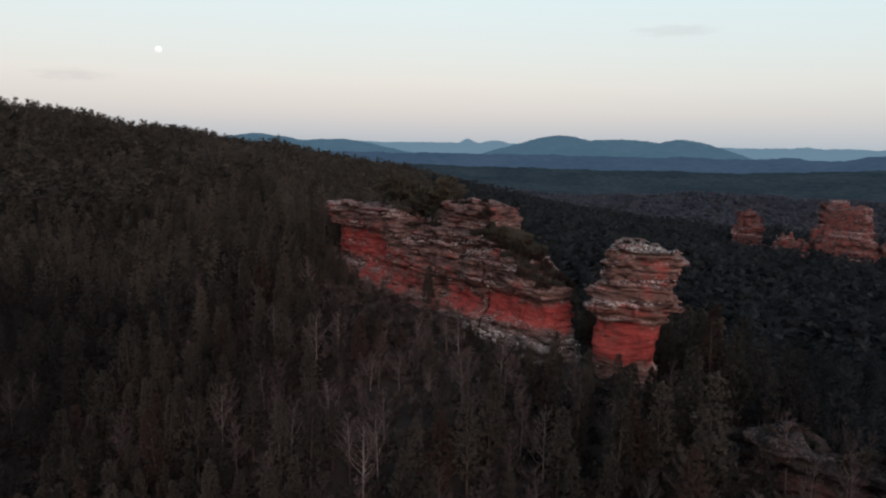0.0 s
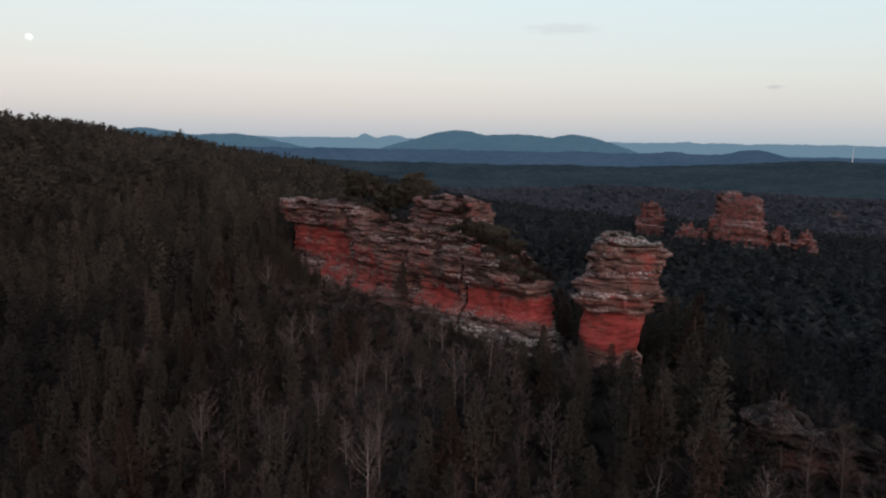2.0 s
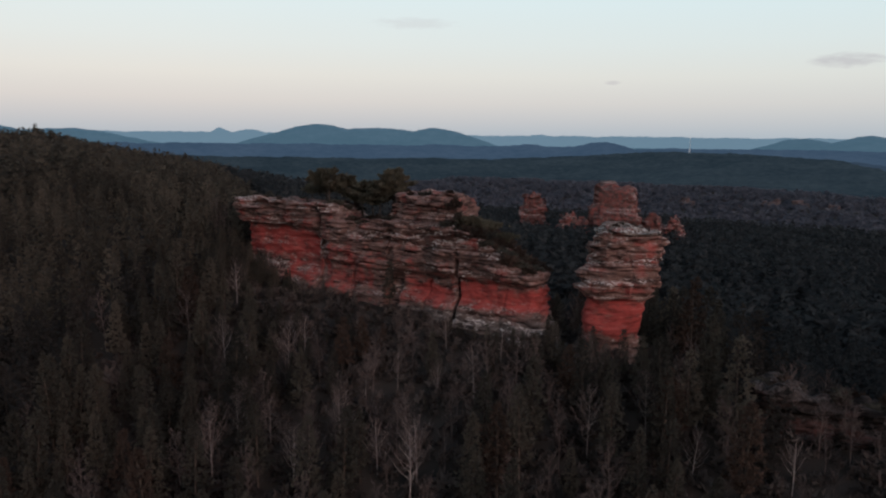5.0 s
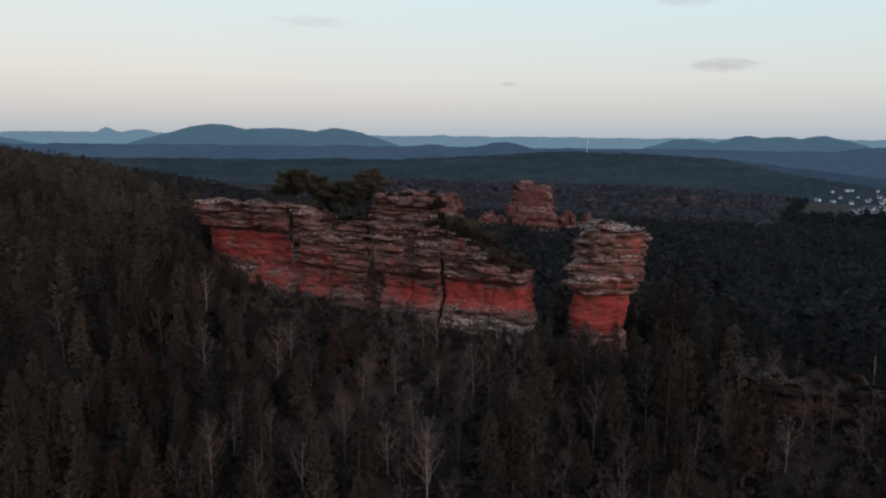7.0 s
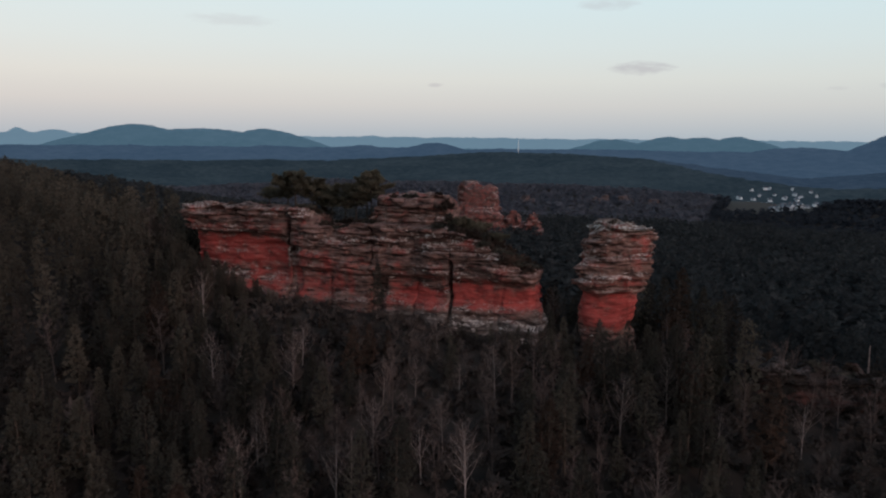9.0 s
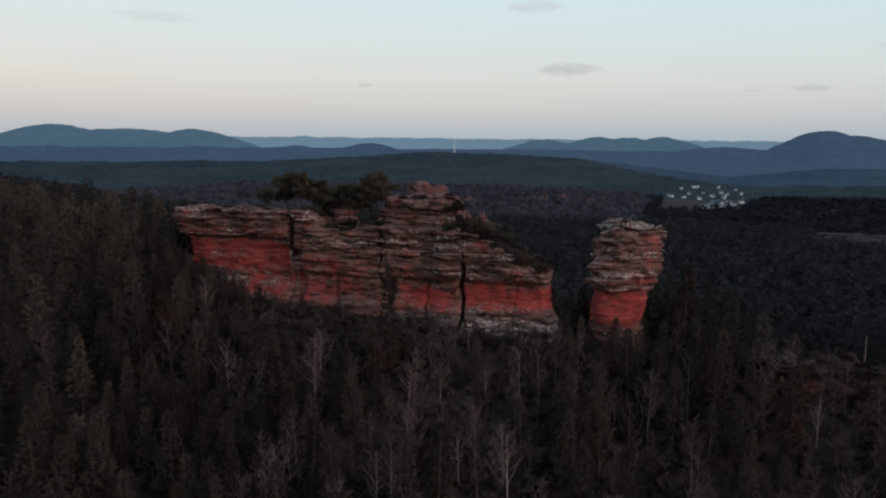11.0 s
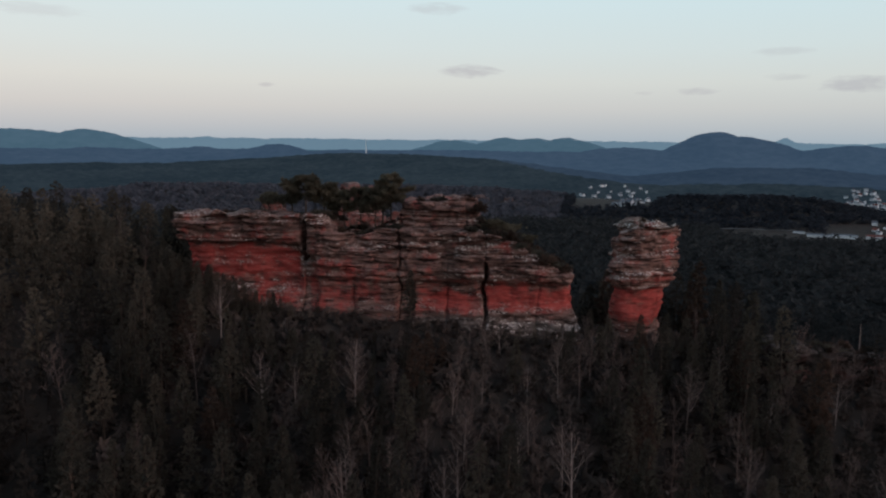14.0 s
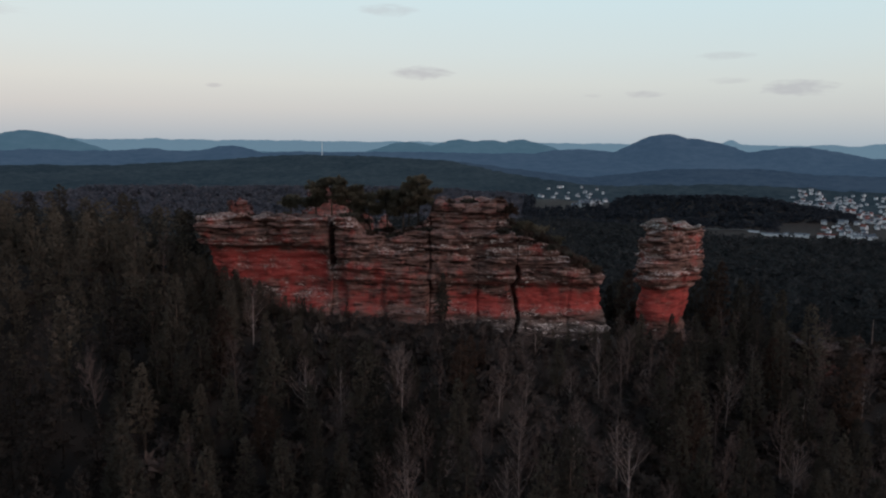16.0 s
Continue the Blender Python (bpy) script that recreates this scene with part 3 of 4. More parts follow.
def wall_shape(u, v, z):
    top = 21.5 + 8.5 * smooth01(1, 20, u) + 7.2 * smooth01(21.5, 23.5, u) - 5.6 * smooth01(38.5, 41.5, u) - 2.0 * smooth01(41, 48, u) + 3.6 * smooth01(53, 57, u)
    top = top + (vnoise(u / 3.2, v / 3.2, 4.4) - 0.5) * 2.2 - 1.2 * smooth01(-3, -12, v)
    high = smooth01(18.5, 21, z)
    face = 0.9 + 3.0 * smooth01(16, 8, z) + (vnoise(u / 11, z / 9, 2.0) - 0.5) * 2.2
    face = face + rubble(u, v, z, 1.0) * (0.6 + 1.3 * high) + strata(u, v, z, 1.6, 5.0, 2.0) * (0.3 + 1.0 * high) + strata(u, v, z, 0.75, 1.8, 3.0) * (0.15 + 0.8 * high)
    face = face + 0.9 * near(z, 13.0, 0.9) - 0.9 * smooth01(13.5, 14.5, z) * smooth01(20.5, 18.5, z) * smooth01(40, 30, u)
    # the summit block stands back
    face = face - 3.0 * smooth01(30.5, 31.2, z) * smooth01(45, 40, u) * smooth01(20, 23, u)
    # the hollow under the cap at the high end
    hollow = smooth01(15, 18, z) * smooth01(27.3, 26.2, z) * smooth01(60.5, 63, u)
    face = face - 2.6 * hollow
    plain_face = 0.9 + (vnoise(u / 11, z / 9, 2.0) - 0.5) * 2.2 + 1.6 - 2.6 * hollow + 0.5 * (vnoise(u / 4, z / 3, 6.0) - 0.5)
    face = face + (plain_face - face) * 0.75 * hollow
    # upright cracks
    for c, w, deep, z0, z1 in ((21.0, 0.35, 3.5, 5, 24), (38.6, 1.7, 2.4, 5, 18.5), (60.8, 0.6, 3.6, 22, 36), (60.0, 1.6, 1.2, 12, 25), (50.0, 0.4, 0.7, 8, 20), (39.8, 0.25, 0.8, 17, 32), (29.5, 0.25, 0.8, 9, 19), (10.0, 0.25, 0.4, 8, 23), (75.0, 0.35, 0.8, 27, 36)):
        cu = c + (vnoise(z / 3.0, c, 0.5) - 0.5) * (1.4 + 0.8 * w)
        face = face - deep * np.exp(-np.abs((u - cu) / w) ** 6) * smooth01(z0, z0 + 1, z) * smooth01(z1, z1 - 1, z)
    back = -9.5 + 4.5 * smooth01(18, 2, u) - 0.8 * smooth01(14, 6, z) - strata(u, v, z, 1.3, 4.0, 5.0) * 1.5
    rag = strata(v, u, z, 1.25, 3.0, 3.0)
    lo_end = 2.4 - 1.8 * smooth01(15, 8, z) - rag * (0.6 + 0.9 * high) + 0.6 * smooth01(14, 15, z) * smooth01(20, 18.5, z)
    hi_end = 89.5 + rag * 1.5 - 1.8 * hollow
    f = np.minimum(np.minimum(face - v, v - back), np.minimum(u - lo_end, hi_end - u))
    f = np.minimum(f, (top - z))
    f = np.minimum(f, (face - v + (u - lo_end)) * 0.7 - 0.8)
    return f + (vnoise(u / 1.1, v / 1.1, z / 0.45) - 0.5) * 0.42 + (vnoise(u / 3.1, v / 3.1, z / 1.2) - 0.5) * 0.7


wall = tagged(new("rock_wall"), "long layered red sandstone cliff rising from the forest", "rock")
CELL = (0.36, 0.37, 0.21)


def slice_of(shape, u0, u1, z0=-99, z1=99):
    return lambda u, v, z: np.minimum(np.minimum(shape(u, v, z), np.minimum(u - u0, u1 - u)), np.minimum(z - z0, z1 - z))


rock("low_cliff", slice_of(wall_shape, -9, 21.0), (-4, -13, -4), (22, 8, 33), CELL, WALL, mat_wall, wall)
rock("middle_cliff", slice_of(wall_shape, 21.02, 39.8, -9, 31.0), (20, -13, -2), (41, 9, 32.5), CELL, WALL, mat_wall, wall)
rock("summit_block", slice_of(wall_shape, 21.02, 39.8, 31.02, 99), (20, -13, 30), (41, 7, 40), CELL, WALL, mat_wall, wall)["label"] = "dark blocky summit with pale lichen"
rock("stepped_cliff", slice_of(wall_shape, 39.82, 61.0, -9, 99), (38.5, -13, 0), (62.5, 9, 37), CELL, WALL, mat_wall, wall)
rock("undercut_cliff", slice_of(wall_shape, 61.02, 99), (60.2, -13, 2), (93, 9, 37), CELL, WALL, mat_wall, wall)["label"] = "undercut red block with a dark cap"

# the tower: a, b are its own level axes
TOWER = Matrix(((0.93, 0.37, 0, 35.1), (-0.37, 0.93, 0, 128.6), (0, 0, 1, 0), (0, 0, 0, 1)))


def tower_shape(a, b, z):
    ca = 0.8 * smooth01(12, 20, z) - 0.5 + 1.9 * smooth01(21, 31, z)
    ra = 5.9 + 0.1 * smooth01(18, 19, z) + 0.7 * near(z, 21.5, 1.8) - 0.2 * near(z, 25.6, 1.2) + 0.15 * near(z, 28, 2.0) - 1.1 * smooth01(29.5, 33.0, z) + 0.9 * smooth01(9, 3, z)
    rb = 3.9 + 0.5 * near(z, 21.5, 1.8) - 1.2 * smooth01(31.5, 33.5, z) + 0.9 * smooth01(9, 3, z)
    high = smooth01(18, 19, z)
    d = (np.abs((a - ca) / ra) ** 2.8 + np.abs((b - 0.4) / rb) ** 2.8) ** (1 / 2.8)
    out = rubble(a, b, z, 6.0) * (0.6 + 1.5 * high) + strata(a, b, z, 1.7, 3.2, 7.0) * (0.2 + 0.6 * high) + strata(a, b, z, 0.75, 1.3, 8.0) * (0.15 + 0.4 * high)
    f = (1 - d) * 5.2 + out - 0.8 + 0.05 * high + (vnoise(a / 3, b / 3, z / 4) - 0.5) * 1.2
    top = 32.9 + (vnoise(a / 2.0, b / 2.0, 8.0) - 0.5) * 1.5 - 0.17 * np.maximum(0, a - 0.5)
    return np.minimum(f, top - z) + (vnoise(a / 0.9, b / 0.9, z / 0.7) - 0.5) * 0.3


tower = tagged(new("rock_tower"), "free-standing layered red sandstone tower with pale lichen cap", "rock")
FINE = (0.31, 0.31, 0.18)
rock("tower_base", slice_of(tower_shape, -99, 99, -99, 18.3), (-10, -9, -3), (11, 9, 19), FINE, TOWER, mat_tower, tower)["label"] = "smooth red lower part of the tower"
rock("tower_head", slice_of(tower_shape, -99, 99, 18.32, 31.2), (-11, -9, 17.8), (12, 9, 32), FINE, TOWER, mat_tower, tower)["label"] = "overhanging layered dark head of the tower"
rock("tower_cap", slice_of(tower_shape, -99, 99, 31.22, 99), (-9, -8, 30.8), (12, 8, 36), FINE, TOWER, mat_cap, tower)["label"] = "pale lichen-covered cap of the tower"

# ---- far rocks, as rough towers ----
def knob_rock(name, x, y, z0, z1, ra, rb, yaw, seed, mat, step=1.0, lean=0.0):
    def shape(a, b, z):
        h = (z - z0) / (z1 - z0)
        taper = 1.12 - 0.38 * smooth01(0.25, 1.0, h)
        d = (np.abs((a - lean * h) / (ra * taper)) ** 3 + np.abs(b / (rb * taper)) ** 3) ** (1 / 3)
        top = z1 + (vnoise(a / (ra * 0.4), b / (rb * 0.5), seed) - 0.75) * min(z1 - z0, 40) * 0.5
        f = (1 - d) * min(ra, rb) + rubble(a, b, z, seed, 2.2 * step) * 4.5 * step - 1.4 * step + 0.8 * step * smooth01(0.5, 0.1, h)
        return np.minimum(f, top - z) + (vnoise(a / (2 * step), b / (2 * step), z / (1.6 * step)) - 0.5) * 0.7 * step
    ob = rock(name, shape, (-ra - 5 * step, -rb - 5 * step, z0), (ra + 5 * step, rb + 5 * step, z1 + 5 * step), (step * 1.1, step * 1.1, step * 0.75), pose(x, y, 0, 0, 0, yaw), mat)
    return ob


far_label = "red sandstone rock standing out of the far forest"
for args in (("far_rock", 326, 572, -62, 8.0, 23, 17, -30, 11.0), ("far_rock", 288, 580, -62, -19, 17, 10, -30, 12.0), ("far_rock", 374, 552, -62, -21, 12, 8, -30, 13.0),
             ("far_rock", 283, 652, -62, -4.0, 13, 9, -20, 14.0), ("far_rock", 354, 556, -62, -20, 10, 8, -30, 15.0)):
    tagged(knob_rock(*args, mat_far_rock, 1.25), far_label, "rock", group="far rocks")
for k, (az, r, w, z0, z1) in enumerate(((39.3, 1250, 13, -82, -47), (41.5, 1250, 24, -82, -58), (45.4, 1290, 17, -82, -50), (47.6, 1310, 24, -84, -51), (43.2, 1270, 18, -82, -56), (49.6, 1320, 16, -84, -55))):
    x, y = -50 + r * math.sin(radians(az)), 30 + r * math.cos(radians(az))
    tagged(knob_rock("far_cliff", x, y, z0, z1, w, 12, -az, 20.0 + k, mat_far_cliff, 2.0), "weathered reddish cliff band on the wooded hillside", "rock", group="cliff band")


def outcrop_shape(a, b, z):
    top = 5.2 + 1.2 * near(a, -4, 3) - 0.12 * a + (vnoise(a / 2.6, b / 2.2, 31.0) - 0.5) * 4.2
    face = 3.2 + rubble(a, b, z, 32.0) * 2.6 + strata(a, b, z, 1.5, 4.0, 33.0) * 2.0 - 2.4 * near(z, 2.6, 0.8)
    f = np.minimum(np.minimum(face - b, b + 5), np.minimum(a + 9 + strata(b, a, z, 1.2, 3, 34.0) * 2, 22 - a))
    return np.minimum(f, top - z) + (vnoise(a / 0.9, b / 0.9, z / 0.7) - 0.5) * 0.4


OUTCROP = Matrix(((0.82, -0.57, 0, 57), (-0.57, -0.82, 0, 101), (0, 0, 1, 0), (0, 0, 0, 1)))
outcrop = tagged(new("rock_outcrop"), "low grey layered sandstone outcrop among bare trees", "rock")
rock("lower_ledge", slice_of(outcrop_shape, -99, 99, -99, 2.5), (-12, -7, -9), (24, 9, 3.2), (0.42, 0.42, 0.3), OUTCROP, mat_outcrop, outcrop)
rock("upper_ledge", slice_of(outcrop_shape, -99, 99, 2.52, 99), (-12, -7, 2), (24, 9, 9), (0.42, 0.42, 0.26), OUTCROP, mat_outcrop, outcrop)


# ---- trees ----
def tube(path, radii, sides=6):
    """Verts and quads of a tapering tube along a path."""
    path = [np.asarray(p, float) for p in path]
    v, f = [], []
    for i, (p, r) in enumerate(zip(path, radii)):
        d = path[min(i + 1, len(path) - 1)] - path[max(i - 1, 0)]
        d = d / (np.linalg.norm(d) + 1e-9)
        s = np.cross(d, (0.3, 1, 0.1))
        s = s / (np.linalg.norm(s) + 1e-9)
        t = np.cross(d, s)
        for k in range(sides):
            a = 2 * math.pi * k / sides
            v.append(p + r * (math.cos(a) * s + math.sin(a) * t))
    for i in range(len(path) - 1):
        for k in range(sides):
            n = (k + 1) % sides
            f.append((i * sides + k, i * sides + n, (i + 1) * sides + n, (i + 1) * sides + k))
    return np.array(v), np.array(f)


def join(pieces):
    vs, fs, n = [], [], 0
    for v, f in pieces:
        vs.append(v)
        fs.append(np.asarray(f) + n)
        n += len(v)
    return np.concatenate(vs), np.concatenate(fs)


def tufts(rng, centres, outs, size, blades):
    """Sprays of pointed blades round each centre, leaning along outs."""
    n = len(centres)
    c = np.repeat(centres, blades, 0)
    o = np.repeat(outs, blades, 0)
    s = np.repeat(size, blades)[:, None]
    d = o * 0.8 + rng.normal(0, 0.75, (n * blades, 3)) + np.array((0, 0, 0.15))
    d /= np.linalg.norm(d, axis=1)[:, None] + 1e-9
    w = np.cross(d, rng.normal(0, 1, (n * blades, 3)))
    w /= np.linalg.norm(w, axis=1)[:, None] + 1e-9
    base = c - d * s * 0.35
    v = np.stack([base - w * s * 0.42, base + w * s * 0.42, c + d * s], 1).reshape(-1, 3)
    return v, np.arange(len(v)).reshape(-1, 3)


def conifer_crown(rng, height, radius, clumps, blades, start=0.25, round_top=0.0, size=0.85):
    t = rng.random(clumps) ** 0.85
    z = height * (start + (1 - start) * t)
    prof = (1 - t) ** (0.72 - 0.4 * round_top) * (0.35 + 0.65 * smooth01(0, 0.18, t)) + 0.04
    whorl = 0.85 + 0.15 * np.sin(z * 2 * math.pi / (height * 0.085)) + rng.normal(0, 0.12, clumps)
    a = rng.random(clumps) * 2 * math.pi
    lop = 1 + 0.22 * np.sin(a + rng.random() * 6) + 0.15 * np.sin(2 * a + z * 0.7)
    r = radius * prof * whorl * lop * np.sqrt(0.25 + 0.75 * rng.random(clumps))
    c = np.stack([r * np.cos(a), r * np.sin(a), z - 0.18 * r], 1)
    o = np.stack([np.cos(a), np.sin(a), 0.1 + 0.5 * t], 1)
    return tufts(rng, c, o, size * (0.6 + 0.6 * rng.random(clumps)) * (0.6 + 0.6 * (1 - t)), blades)


def pine_limbs(rng, height, radius, count, start):
    out = []
    for _ in range(count):
        t = rng.random()
        z = height * (start + (0.93 - start) * t)
        r = radius * (1 - t) ** 0.7 * 0.85 + 0.2
        a = rng.random() * 6.283
        out.append(tube([(0, 0, z), (r * 0.5 * math.cos(a), r * 0.5 * math.sin(a), z - 0.02 * r), (r * math.cos(a), r * math.sin(a), z + 0.12 * r)], (0.06, 0.04, 0.015), 3))
    return join(out)


def triangles(v, q):
    q = np.asarray(q)
    return v, np.concatenate([q[:, [0, 1, 2]], q[:, [0, 2, 3]]])


def conifer(rng, height, radius, clumps, start, round_top=0.0, mat=None, size=0.62):
    ob = new("conifer_tree")
    bend = rng.normal(0, 0.25, 2)
    v, f = tube([(0, 0, -1.5), (0, 0, height * 0.3), (bend[0] * 0.5, bend[1] * 0.5, height * 0.65), (bend[0], bend[1], height * 0.98)],
                (height * 0.014 + 0.04, height * 0.011 + 0.03, height * 0.007 + 0.02, 0.02), 6)
    mesh_object("trunk", *join([(v, f), pine_limbs(rng, height, radius, 13, start * 0.8)]), mat_bark, ob)
    v, f = conifer_crown(rng, height, radius, clumps, 4, start, round_top, size)
    mesh_object("crown", v, f, mat or mat_pine, ob)
    return ob


def bare_tree(rng, height, spread, limbs, bark, twig_mat):
    ob = new("bare_tree")
    lean = rng.normal(0, 0.5, 2)
    stem = [np.array((lean[0] * t * t, lean[1] * t * t, height * t - 1.0 * (t == 0))) for t in (0, 0.3, 0.6, 0.85, 1.0)]
    rad = [height * r for r in (0.011, 0.009, 0.006, 0.003, 0.001)]
    boughs, twigs = [tube(stem, rad, 4)], []
    for i in range(limbs):
        t = 0.30 + 0.66 * (i + rng.random()) / limbs
        p = np.array((lean[0] * t * t, lean[1] * t * t, height * t))
        a = i * 2.4 + rng.normal(0, 0.4)
        length = spread * (1.15 - 0.85 * t) * (0.7 + 0.5 * rng.random())
        d = np.array((math.cos(a), math.sin(a), 0.5 + 0.7 * rng.random()))
        d /= np.linalg.norm(d)
        q = [p, p + d * length * 0.5 + rng.normal(0, 0.08, 3), p + d * length + np.array((0, 0, 0.3 * length)) + rng.normal(0, 0.15, 3)]
        r0 = height * 0.0045 * (1.1 - 0.7 * t)
        boughs.append(tube(q, (r0, r0 * 0.6, 0.012), 4))
        for k in range(9):
            s = 0.2 + 0.75 * rng.random()
            b = q[0] + (q[2] - q[0]) * s
            e = d * 0.5 + rng.normal(0, 0.55, 3) + np.array((0, 0, 0.35))
            e = e / np.linalg.norm(e) * length * (0.22 + 0.3 * rng.random())
            twigs.append(tube([b, b + e], (0.040, 0.012), 3))
    mesh_object("trunk", *join(boughs), bark, ob)
    mesh_object("crown", *join(twigs), twig_mat, ob)
    return ob


rng = np.random.default_rng(5)
PINES = [(conifer(rng, 15 + 1.2 * k, 2.6 + 0.2 * k, 400, 0.2 + 0.03 * (k % 3), 0.3 + 0.4 * (k % 2)), 15 + 1.2 * k) for k in range(6)]
RUSTY = [(conifer(rng, 13.0 + k, 2.5, 260, 0.25, 0.5, mat_rust), 13.0 + k) for k in range(2)]
BARES = [(bare_tree(rng, 13.5 + k, 5.6, 21, mat_birch if k < 2 else mat_twig, mat_twig), 13.5 + k) for k in range(5)]
used = set()


def plant(proto, x, y, h, z=None, label="", category="", group=""):
    ob, base = proto
    if z is None:
        z = float(land(np.array([x]), np.array([y]))[0])
    m = pose(x, y, z - 0.3, rng.normal(0, 1.5), rng.normal(0, 1.5), rng.random() * 360) @ Matrix.Scale(h / base, 4)
    if id(ob) not in used:
        used.add(id(ob))
        ob.matrix_basis = m
        made = ob
    else:
        made = copy_thing(ob, Matrix.Identity(4))
        made.matrix_basis = m
    return tagged(made, label, category, group)


def on_wall(x, y, margin=1.5):
    dx, dy = x - 24, y - 136
    u, v = -0.611 * dx + 0.792 * dy, -0.792 * dx - 0.611 * dy
    inside = (u > -5 - margin) & (u < 91 + margin) & (v > -11 - margin) & (v < 5.5 + margin)
    a, b = 0.93 * (x - 36) - 0.37 * (y - 128.5), 0.37 * (x - 36) + 0.93 * (y - 128.5)
    inside |= (np.abs(a - 1) < 7.8 + margin) & (np.abs(b) < 5.4 + margin)
    c, d = 0.82 * (x - 57) - 0.57 * (y - 101), -0.57 * (x - 57) - 0.82 * (y - 101)
    return inside | ((np.abs(c - 6) < 16 + margin) & (np.abs(d) < 4.5 + margin * 0.3))


def scatter(count, r0, r1, gap, seed, az0=-48, az1=98):
    """Uneven places in a sector about the camera's way, no two nearer than gap."""
    g = np.random.default_rng(seed)
    r = np.sqrt(g.random(count) * (r1 * r1 - r0 * r0) + r0 * r0)
    a = np.radians(az0 + (az1 - az0) * g.random(count))
    x, y = -50 + r * np.sin(a), 30 + r * np.cos(a)
    if gap <= 0:
        return x, y
    cells, keep = {}, []
    for i in range(count):
        c = (int(x[i] // gap), int(y[i] // gap))
        if all((x[i] - x[j]) ** 2 + (y[i] - y[j]) ** 2 > gap * gap for dx in (-1, 0, 1) for dy in (-1, 0, 1) for j in cells.get((c[0] + dx, c[1] + dy), ())):
            cells.setdefault(c, []).append(i)
            keep.append(i)
    return x[keep], y[keep]


def clearing(x, y):
    """The bare-wooded slope below the cliff."""
    return np.exp(-(((x + 8) / 34) ** 2 + ((y - 128) / 24) ** 2)) + 0.8 * np.exp(-(((x - 45) / 30) ** 2 + ((y - 92) / 18) ** 2))


def eastern(x, y):
    """The valley side of the spur, where the foliage is darker and bluer."""
    return x > np.interp(y, [0, 98, 260, 764, 1000], [130, 70, 22, -20, 150]) + 8 * (vnoise(x / 30, y / 30, 9.1) - 0.5)


# pale birches on the slope below the cliff: place and height of the tip
BIRCHES = ((-27, 151, 13.5), (-23, 156, 13.0), (4, 142.5, 11.5), (1.5, 144, 10.5), (-8, 137, 6.0), (-21, 130, 5.5), (-14, 139, 8.0), (-36, 141, 5.0), (-2, 131, 4.0), (12, 133, 6.5), (-30, 126, 1.0), (-16, 122, 2.0))


def crown_limit(x, y):
    """Caps the treetops so that the foot of the cliff and the tower shows from the camera."""
    dx, dy = x - 24, y - 136
    u, v = -0.611 * dx + 0.792 * dy, -0.792 * dx - 0.611 * dy
    top = 8.6 + 0.30 * np.maximum(v - 3, 0) + 4.0 * smooth01(58, 66, u) + 9.0 * smooth01(67, 84, u) + 2.0 * smooth01(28, 16, u) + 4.0 * smooth01(2, -6, u)
    top = np.where((v > 2) & (u > -28) & (u < 92), top, 99.0)
    # lower caps near these birches, so that they show from the camera
    for bx, by, tip in BIRCHES[:5]:
        top = np.where(np.hypot(x - bx, y - by + 3) < 6.0, np.minimum(top, tip - 3.5), top)
    return top


x, y = scatter(16500, 3, 300, 3.95, 3)
ok = ~on_wall(x, y)
x, y = x[ok], y[ok]
room = crown_limit(x, y) - land(x, y)
ok = room > 2.5
x, y, room = x[ok], y[ok], room[ok]
bare = np.random.default_rng(8).random(len(x)) < 0.10 + 0.75 * clearing(x, y)
near_rank = np.hypot(x + 10, y - 140)
ground_z = land(x, y)
order = np.argsort(near_rank)
single_pine, single_bare, rest = [], [], []
for i in order:
    if bare[i]:
        (single_bare if len(single_bare) < 150 else rest).append(i)
    else:
        (single_pine if len(single_pine) < 270 else rest).append(i)
for i in single_pine:
    rust = rng.random() < 0.12
    proto = RUSTY[int(rng.integers(2))] if rust else PINES[int(rng.integers(6))]
    h = min(10.0 + 9.0 * rng.random() + 2.0 * (near_rank[i] > 60) + (3.0 if eastern(x[i], y[i]) else 0.0), room[i] - 1.5 * rng.random())
    plant(proto, x[i], y[i], h, ground_z[i], "rust-brown tree among the dark pines" if rust else "slender dark green pine in dense forest", "tree", "forest trees")
for i in single_bare:
    plant(BARES[1 + int(rng.integers(4)) if rng.random() < 0.35 else 2 + int(rng.integers(3))], x[i], y[i], min(9.5 + 5.0 * rng.random(), room[i] + 1.5), ground_z[i], "bare leafless tree with pale thin branches", "tree", "bare trees")


